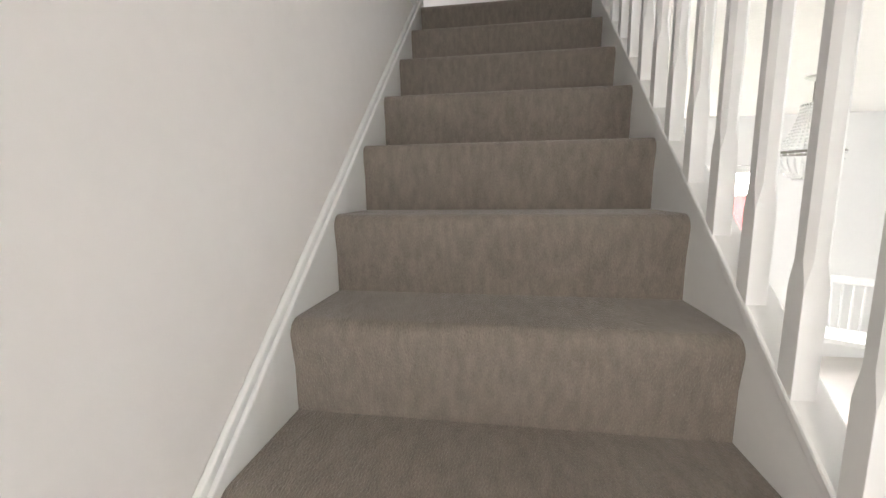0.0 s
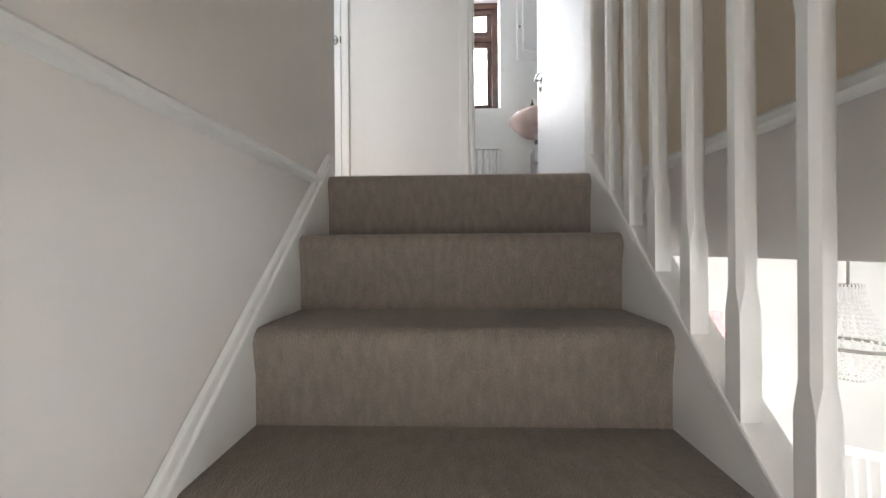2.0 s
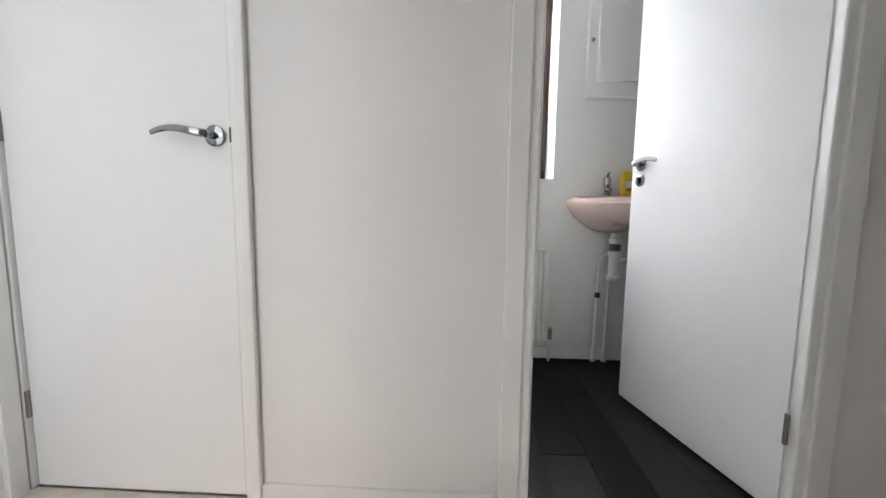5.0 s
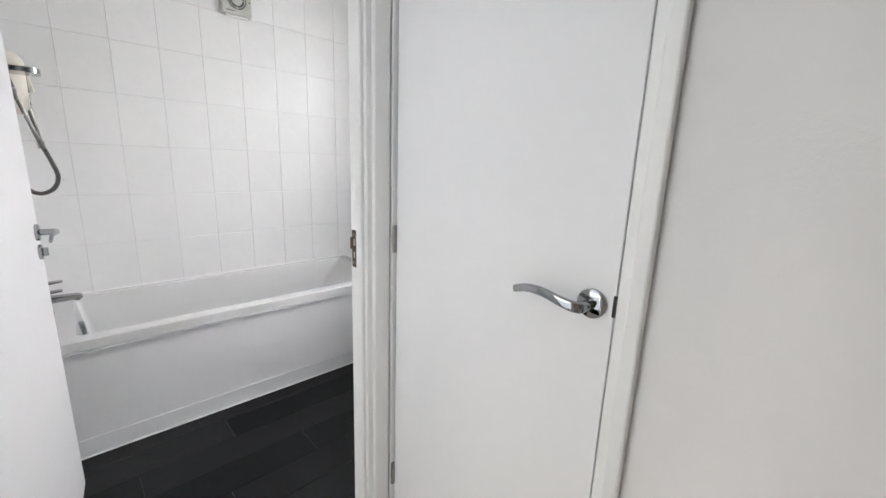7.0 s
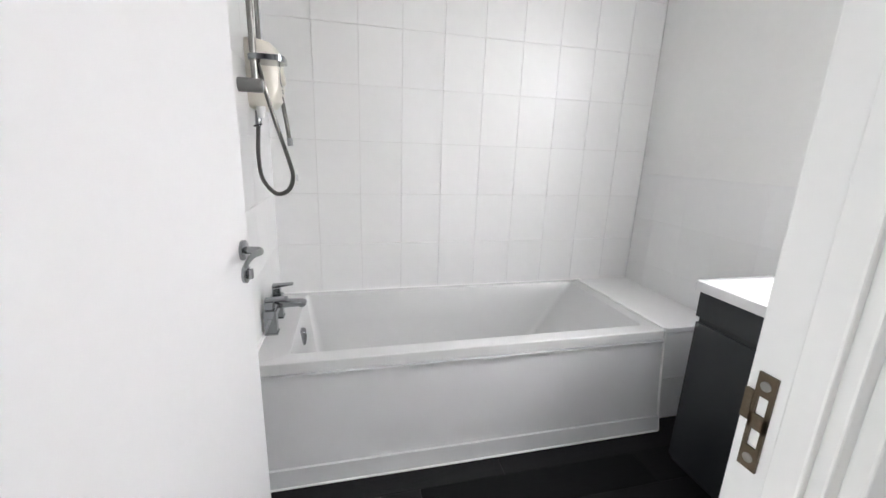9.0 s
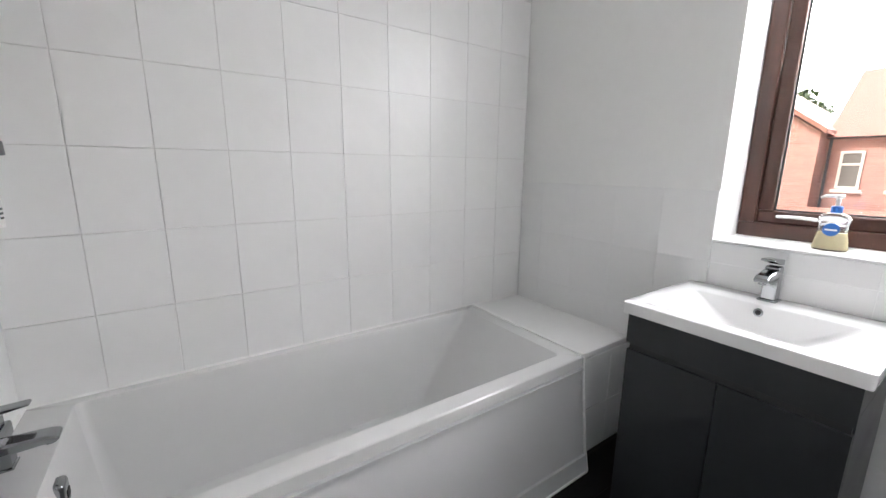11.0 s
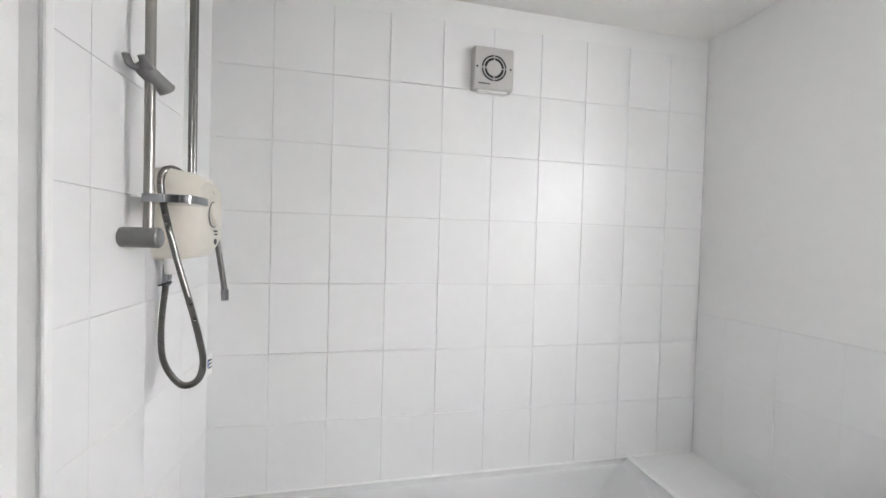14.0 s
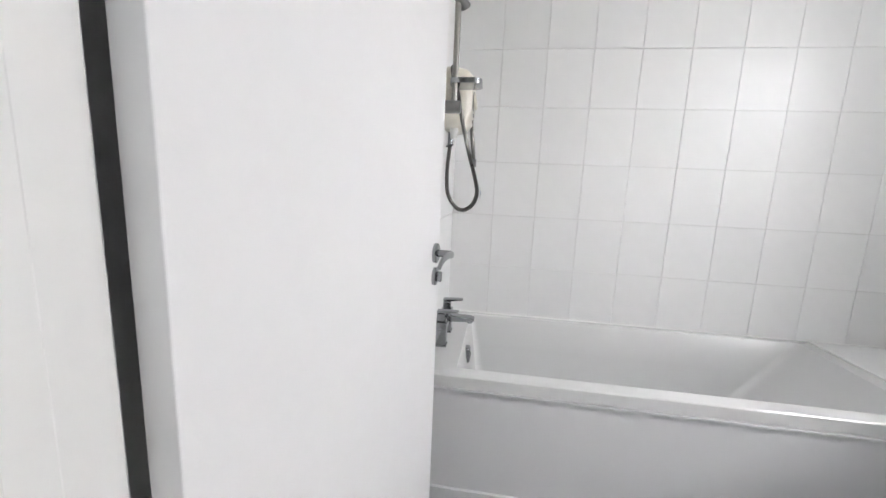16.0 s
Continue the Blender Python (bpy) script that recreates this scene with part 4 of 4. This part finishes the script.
part("print_bar", boxes((-0.025, 0.03, -0.0268, -0.0255, 0.028, 0.036)), INK, pk)

pipes = empty("water_pipes", "white painted supply pipes under the basin", "pipework", (1.225, 2.09, 0.0))
part("pipe", tube(curve_pts([(-0.035, 0, 0.0), (-0.030, 0, 0.30), (-0.026, 0, 0.53), (-0.012, -0.004, 0.565), (0.03, -0.01, 0.585)], 6), 0.0085, 10), GLOSS, pipes, smooth=True)
part("pipe", tube([(0.022, 0, 0.0), (0.026, 0, 0.30), (0.030, -0.004, 0.50)], 0.0085, 10), GLOSS, pipes, smooth=True)
part("pipe_clip", boxes((-0.040, -0.016, -0.012, 0.010, 0.345, 0.372)), INK, pipes, "black pipe clip", bevel=0.003)
for dx in (-0.035, 0.022):
    part("floor_collar", lathe([(0.016, 0.0), (0.015, 0.006), (0.009, 0.010)], 14, None, (dx, 0, 0)), GLOSS, pipes, smooth=True)

cab = empty("bathroom_cabinet", "white wall-mounted cabinet above the basin", "cabinet", (1.30, 2.1175, 1.36))
part("cabinet_body", boxes((-0.215, 0.215, -0.020, 0.0, 0.0, 0.62)), GLOSS, cab, bevel=0.008)
part("cabinet_door", boxes((-0.165, 0.205, -0.036, -0.0205, 0.075, 0.56)), DOORW, cab, bevel=0.004)
part("knob", tube([(-0.190, -0.018, 0.275), (-0.190, -0.030, 0.275), (-0.190, -0.036, 0.275)], [0.006, 0.010, 0.007], 14), DULL, cab, "small round knob", smooth=True)

radi = empty("radiator", "white pressed steel panel radiator under the window", "radiator", (0.70, 2.10, 0.12))
bm = bmesh.new()
prof = []
for i in range(9):
    x = -0.22 + i * 0.055
    prof += [(x - 0.020, -0.050), (x - 0.012, -0.040), (x + 0.012, -0.040), (x + 0.020, -0.050)]
prof += [(0.222, -0.050), (0.222, -0.015), (-0.244, -0.015), (-0.244, -0.050)]
prism(prof, "z", 0.0, 0.47, bm)
part("panel", bm, GLOSS, radi, "ribbed white panel", bevel=0.003)
part("top_grille", boxes((-0.244, 0.222, -0.052, -0.004, 0.4705, 0.482)), GLOSS, radi, bevel=0.003)
for bx in (-0.15, 0.13):
    part("bracket", boxes((bx, bx + 0.02, -0.016, 0.018, 0.1, 0.4)), GLOSS, radi)
vl = tube([(0.222, -0.03, 0.025), (0.252, -0.03, 0.025)], 0.009, 10)
tube([(0.252, -0.03, 0.002), (0.252, -0.03, 0.060)], 0.014, 12, vl)
part("valve", vl, DULL, radi, "metal radiator valve", smooth=True)
part("valve_pipe", tube([(0.252, -0.03, 0.004), (0.252, -0.03, -0.119)], 0.0075, 10), GLOSS, radi, smooth=True)
structure("baseboard_wc", [(0.452, 1.748, 2.104, 2.118, 0.0, 0.065)], GLOSS, "white skirting board in the washroom", "skirting", bevel=0.004)

# ---- room below ----
pd = empty("patio_door", "white framed patio door onto the garden", "patio door", (0, 0, 0))
pd["kind"] = "structure"
for x0, x1 in ((1.552, 2.32), (2.322, 3.078)):
    f0 = 0.065
    part("door_frame", boxes((x0, x1, 2.16, 2.22, GF + 0.002, GF + f0), (x0, x1, 2.16, 2.22, -0.722 - f0, -0.722), (x0, x0 + f0, 2.16, 2.22, GF + f0, -0.722 - f0), (x1 - f0, x1, 2.16, 2.22, GF + f0, -0.722 - f0)), PLASTIC, pd, "white plastic frame", bevel=0.004)
    gp = part("pane", boxes((x0 + f0, x1 - f0, 2.186, 2.192, GF + f0, -0.722 - f0)), GLASS, pd, "glass pane")
    gp.visible_shadow = False
part("door_handle", boxes((2.335, 2.36, 2.135, 2.158, GF + 0.95, GF + 1.15)), DULL, pd, bevel=0.004)
structure("baseboard_lounge", [(3.08, 5.19, 2.104, 2.118, GF, GF + 0.14), (0.14, 1.548, 2.104, 2.118, GF, GF + 0.14)], GLOSS, "white skirting in the room below", "skirting", bevel=0.004)

cx = empty("chandelier", "pale beaded chandelier hanging from the ceiling below", "ceiling lamp", (2.48, 0.74, -0.262))
part("ceiling_rose", lathe([(0.055, 0.0), (0.055, -0.012), (0.02, -0.03)], 20), GLOSS, cx, smooth=True)
part("stem", tube([(0, 0, -0.02), (0, 0, -0.17)], 0.006, 8), DULL, cx, smooth=True)
part("crown_ring", tube([Vector((0.055 * math.cos(a), 0.055 * math.sin(a), -0.17)) for a in [radians(15 * i) for i in range(25)]], 0.006, 8), DULL, cx, smooth=True)
part("main_ring", tube([Vector((0.175 * math.cos(a), 0.175 * math.sin(a), -0.46)) for a in [radians(10 * i) for i in range(37)]], 0.009, 8), DULL, cx, "dull metal ring", smooth=True)
part("lower_ring", tube([Vector((0.06 * math.cos(a), 0.06 * math.sin(a), -0.62)) for a in [radians(15 * i) for i in range(25)]], 0.005, 8), DULL, cx, smooth=True)
for i in range(28):
    a = 2 * math.pi * i / 28
    c, s = math.cos(a), math.sin(a)
    bm = bmesh.new()
    for j in range(15):
        u = j / 14
        r, z = 0.055 + 0.118 * u**1.8, -0.17 - 0.29 * u
        lathe([(0.003, -0.009), (0.008, 0), (0.003, 0.009)], 6, bm, (r * c, r * s, z))
    for j in range(9):
        u = j / 8
        r, z = 0.175 - 0.115 * u**1.6, -0.47 - 0.15 * u**0.7
        lathe([(0.003, -0.008), (0.007, 0), (0.003, 0.008)], 6, bm, (r * c, r * s, z))
    part("bead_string", bm, CERAM, cx, "string of pale beads" if i == 0 else "")


def spindle_chair(at, rz):
    ch = empty("spindle_chair", "white painted spindle-back dining chair on the pale floor", "chair", at, rz)
    bm = bmesh.new()
    a = [rr_ring(bm, -0.20, 0.20, -0.20, 0.20, 0.07, z) for z in (0.43, 0.445, 0.462)]
    bridge(bm, a[0], a[1]), bridge(bm, a[1], a[2])
    bm.faces.new(a[0]), bm.faces.new(a[2])
    part("seat", bm, GLOSS, ch, smooth=True)
    for sx in (-1, 1):
        for sy in (-1, 1):
            part("leg", tube([(0.14 * sx, 0.14 * sy, 0.435), (0.175 * sx, 0.175 * sy, 0.22), (0.21 * sx, 0.21 * sy, 0.0)], [0.014, 0.019, 0.012], 10), GLOSS, ch, smooth=True)
        part("stretcher", tube([(0.175 * sx, -0.175, 0.2), (0.175 * sx, 0.175, 0.2)], 0.009, 8), GLOSS, ch, smooth=True)
    for i in range(6):
        x = -0.15 + 0.06 * i
        part("spindle", tube([(x, 0.17, 0.46), (x * 1.15, 0.24, 0.86)], 0.008, 8), GLOSS, ch, smooth=True)
    part("top_rail", boxes((-0.21, 0.21, 0.228, 0.25, 0.84, 0.91)), GLOSS, ch, bevel=0.01)
    return ch


bpy.context.view_layer.update()
spindle_chair((3.36, 1.42, GF), -35)

# ---- outside ----
structure("ground", [(-400, 400, 2.4, 700, GF - 0.4, GF - 0.12)], GRASS, "rough lawn and gardens behind the house", "ground")
fen = empty("garden_fence", "red-stained vertical board garden fence", "fence", (3.9, 6.5, GF - 0.12))
fb = part("fence_board", boxes((-0.056, 0.056, -0.009, 0.009, 0.0, 1.65)), FENCE, fen, bevel=0.003)
for i in range(60):
    ob = fb if i == 0 else new("fence_board", fb.data)
    ob.parent = fen
    ob.location = (-3.6 + 0.12 * i, 0, 0)
for z in (0.3, 1.35):
    part("fence_rail", boxes((-3.7, 3.6, 0.010, 0.05, z, z + 0.07)), FENCE, fen)


def leafy(parent, centre, size, count, leaf, seed):
    rnd = random.Random(seed)
    vs, fs = [], []
    for _ in range(count):
        d = Vector((rnd.gauss(0, 1), rnd.gauss(0, 1), rnd.gauss(0, 1))).normalized() * (0.45 + 0.6 * rnd.random())
        p = Vector(centre) + Vector((d.x * size[0], d.y * size[1], d.z * size[2])) * (0.8 + 0.35 * noise.noise(d * 2.5))
        q = Euler((rnd.random() * 6, rnd.random() * 6, rnd.random() * 6)).to_matrix()
        n0 = len(vs)
        for u in ((0, -1, 0), (0.45, 0, 0.1), (0, 1, 0), (-0.45, 0, 0.1)):
            vs.append(p + q @ (Vector(u) * leaf * (0.6 + 0.8 * rnd.random())))
        fs.append((n0, n0 + 1, n0 + 2, n0 + 3))
    me = bpy.data.meshes.new("crown")
    me.from_pydata([tuple(v) for v in vs], [], fs)
    me.materials.append(LEAF)
    ob = new("crown", me)
    ob.parent = parent
    return ob


sh = empty("garden_shrub", "leafy green shrub below the fence", "shrub", (2.75, 5.2, GF - 0.12))
leafy(sh, (0, 0, 0.45), (0.8, 0.4, 0.45), 1500, 0.05, 3)
for i in range(5):
    part("stem", tube([(0.1 * i - 0.2, 0, 0), (0.22 * i - 0.44, 0.05, 0.5)], [0.015, 0.006], 6), BARK, sh)
tr = empty("tree", "distant broad dark-leaved tree behind the houses", "tree", (-11.2, 36, GF - 0.12))
part("trunk", tube([(0, 0, 0), (0.1, 0, 4), (0.1, 0.1, 8)], [0.35, 0.25, 0.1], 10), BARK, tr)
for i in range(5):
    a = i * 1.26
    part("limb", tube([(0.1, 0, 4 + 0.4 * i), (1.4 * math.cos(a), 1.4 * math.sin(a), 6.6 + 0.4 * i)], [0.12, 0.04], 8), BARK, tr)
leafy(tr, (0, 0, 7.4), (2.6, 2.4, 2.4), 5000, 0.22, 5)

hs = empty("brick_house", "two-storey red brick house with tiled gable roofs", "house", (-5.3, 19.4, GF - 0.12))
H = -GF + 0.12
# gable wing
bm = prism([(-6.6, 0.0), (0.0, 0.0), (0.0, 2.55 + H), (-3.3, 5.05 + H), (-6.6, 2.55 + H)], "y", 0.0, 7.0)
part("wall", bm, BRICK, hs, "red brick gable wing")
bm = prism([(-6.9, 2.40 + H), (-3.3, 5.14 + H), (0.2, 2.48 + H), (0.2, 2.64 + H), (-3.3, 5.32 + H), (-6.9, 2.56 + H)], "y", -0.25, 7.2)
part("roof", bm, ROOF, hs, "red tiled roof")
# main range, set back
part("wall", boxes((0.002, 11.0, 1.0, 7.0, 0.0, 2.42 + H)), BRICK, hs, "red brick main range")
bm = prism([(0.7, 2.40 + H), (4.0, 5.1 + H), (7.2, 2.40 + H)], "x", 0.002, 11.2)
part("roof", bm, ROOF, hs, "red tiled main roof")
part("gutter", tube([(-0.1, 0.9, 2.42 + H), (11.2, 0.9, 2.42 + H)], 0.07, 8), SLATE, hs, "grey gutter")
part("downpipe", tube([(0.12, 0.92, 0), (0.12, 0.92, 2.4 + H)], 0.045, 8), SLATE, hs, "grey downpipe")


def house_window(x, z, w, h, y):
    wd = part("window", boxes((x - 0.09, x + w + 0.09, y - 0.10, y, z - 0.14, z - 0.02)), PLASTIC, hs, "white framed window with sill")
    f = 0.08
    part("frame", boxes((x, x + w, y - 0.06, y - 0.004, z, z + f), (x, x + w, y - 0.06, y - 0.004, z + h - f, z + h), (x, x + f, y - 0.06, y - 0.004, z + f, z + h - f), (x + w - f, x + w, y - 0.06, y - 0.004, z + f, z + h - f), (x + f, x + w - f, y - 0.055, y - 0.006, z + h * 0.62, z + h * 0.62 + f)), PLASTIC, wd, "white frame")
    part("pane", boxes((x + f, x + w - f, y - 0.03, y - 0.002, z + f, z + h - f)), GREYP, wd, "grey reflecting pane")


for wx in (0.42, 1.75, 3.6, 5.2):
    house_window(wx, 0.62 + H, 0.62, 1.30, 1.0)
ext = empty("rear_extension", "low brick extension with a red tiled lean-to roof", "extension", (-6.6, 14.5, GF - 0.12))
part("wall", boxes((0.0, 9.0, 0.0, 4.0, 0.0, 1.75)), BRICK, ext)
part("roof", prism([(-0.25, 1.76), (4.0, 2.75), (4.0, 2.60), (-0.25, 1.62)], "x", -0.2, 9.2), ROOF, ext, "red tiled lean-to roof")
part("gutter", tube([(-0.2, -0.28, 1.66), (9.2, -0.28, 1.66)], 0.06, 8), SLATE, ext)
cloud = finish("backdrop_cloud", boxes((-300, 300, 160, 161, -40, 220)), CLOUD)
tagged(cloud, "bright white overcast sky far away", "sky", kind="structure")

# ---- tiles and planks ----


def tile_wall(parent, plane, at, u_edges, w_edges, g=0.0007, e=0.0014, lean=0.10):
    """Tiles 5 mm proud of a wall; plane 'x' or 'y' at the given place, sign by its depth."""
    shared = {}
    for u0, u1 in zip(u_edges, u_edges[1:]):
        for w0, w1 in zip(w_edges, w_edges[1:]):
            key = (round(u1 - u0, 4), round(w1 - w0, 4))
            if key not in shared:
                bm = bmesh.new()
                a, b = key[0] / 2 - g, key[1] / 2 - g
                loops = [[bm.verts.new((sx * p, sy * q, d)) for sx, sy in ((-1, -1), (1, -1), (1, 1), (-1, 1))] for p, q, d in ((a, b, 0.0), (a, b, 0.0045), (a - e, b - e, 0.0056))]
                bridge(bm, loops[0], loops[1]), bridge(bm, loops[1], loops[2])
                bm.faces.new(loops[2])
                if plane == "x":
                    for v in bm.verts:
                        v.co = Vector((v.co.z, v.co.x, v.co.y))
                else:
                    for v in bm.verts:
                        v.co = Vector((v.co.x, v.co.z * DEPTH, v.co.y))
                ob = finish("tile", bm, TILE)
                shared[key] = ob.data
            else:
                ob = new("tile", shared[key])
            c = ((u0 + u1) / 2, (w0 + w1) / 2)
            tilt = (random.uniform(-lean, lean), random.uniform(-lean, lean))
            ob.matrix_world = pose(at, c[0], c[1], 0, tilt[0], tilt[1]) if plane == "x" else pose(c[0], at, c[1], tilt[0], 0, tilt[1])
            ob.parent = parent


cols = [0.196 + 0.2058 * i for i in range(10)] + [2.243]
rows_ = [0.4735 + 0.2571 * i for i in range(8)]
bw = tagged(finish("wall_tiling_bath", boxes((-2.5775, -2.5735, 0.193, 2.2495, 0.40, 2.274)), GROUT), "white painted wall tiles above the bath", "wall tiles", kind="structure")
DEPTH = 1
tile_wall(bw, "x", -2.5745, cols, rows_)
sw_ = tagged(finish("wall_tiling_shower", boxes((-2.573, -1.8355, 0.1925, 0.1955, 0.0, 2.274)), GROUTW), "white painted wall tiles at the shower end", "wall tiles", kind="structure")
tile_wall(sw_, "y", 0.1950, [-2.568, -2.3622, -2.1564, -1.9506, -1.853], [0.005, 0.2165] + rows_, 0.0003, 0.0007, 0.06)
DEPTH = -1
ww = tagged(finish("wall_tiling_window", boxes((-2.568, -1.6095, 2.2455, 2.2495, 0.0, 1.122), (-1.6095, -0.8315, 2.2455, 2.2495, 0.0, 0.939)), GROUTW), "white painted half-height wall tiles", "wall tiles", kind="structure")
wr = [0.003, 0.1, 0.351, 0.608, 0.865, 1.122]
tile_wall(ww, "y", 2.2460, [-2.566, -2.42, -2.2142, -2.0084, -1.8026, -1.6105], wr, 0.0001, 0.0003, 0.02)
tile_wall(ww, "y", 2.2460, [-1.6085, -1.391, -1.185, -0.979, -0.8335], [0.003, 0.1, 0.351, 0.608, 0.865, 0.9385], 0.0001, 0.0003, 0.02)


def planks(parent, x0, x1, y0, y1, w, length, z):
    meshes = {}
    i = 0
    x = x0
    while x < x1 - 0.01:
        xe = min(x + w, x1)
        y = y0 - (0.37 * i % 1.0) * length
        while y < y1:
            a, b = max(y, y0), min(y + length, y1)
            if b - a > 0.02:
                key = (round(xe - x, 3), round(b - a, 3))
                if key not in meshes:
                    h, k = key[0] / 2 - 0.0006, key[1] / 2 - 0.0006
                    bm = bmesh.new()
                    L = [[bm.verts.new((sx * p, sy * q, d)) for sx, sy in ((-1, -1), (1, -1), (1, 1), (-1, 1))] for p, q, d in ((h, k, -0.003), (h, k, 0.003), (h - 0.001, k - 0.001, 0.004))]
                    bridge(bm, L[0], L[1]), bridge(bm, L[1], L[2])
                    bm.faces.new(L[2])
                    ob = finish("plank", bm, VINYL)
                    meshes[key] = ob.data
                else:
                    ob = new("plank", meshes[key])
                ob.matrix_world = pose((x + xe) / 2, (a + b) / 2, z)
                ob.parent = parent
            y += length
        x, i = xe, i + 1


planks(floor_bath, -1.86, -0.78, 0.20, 2.24, 0.152, 0.914, -0.0045)
planks(floor_wc, 0.452, 1.748, 1.03, 2.118, 0.152, 0.914, -0.0075)
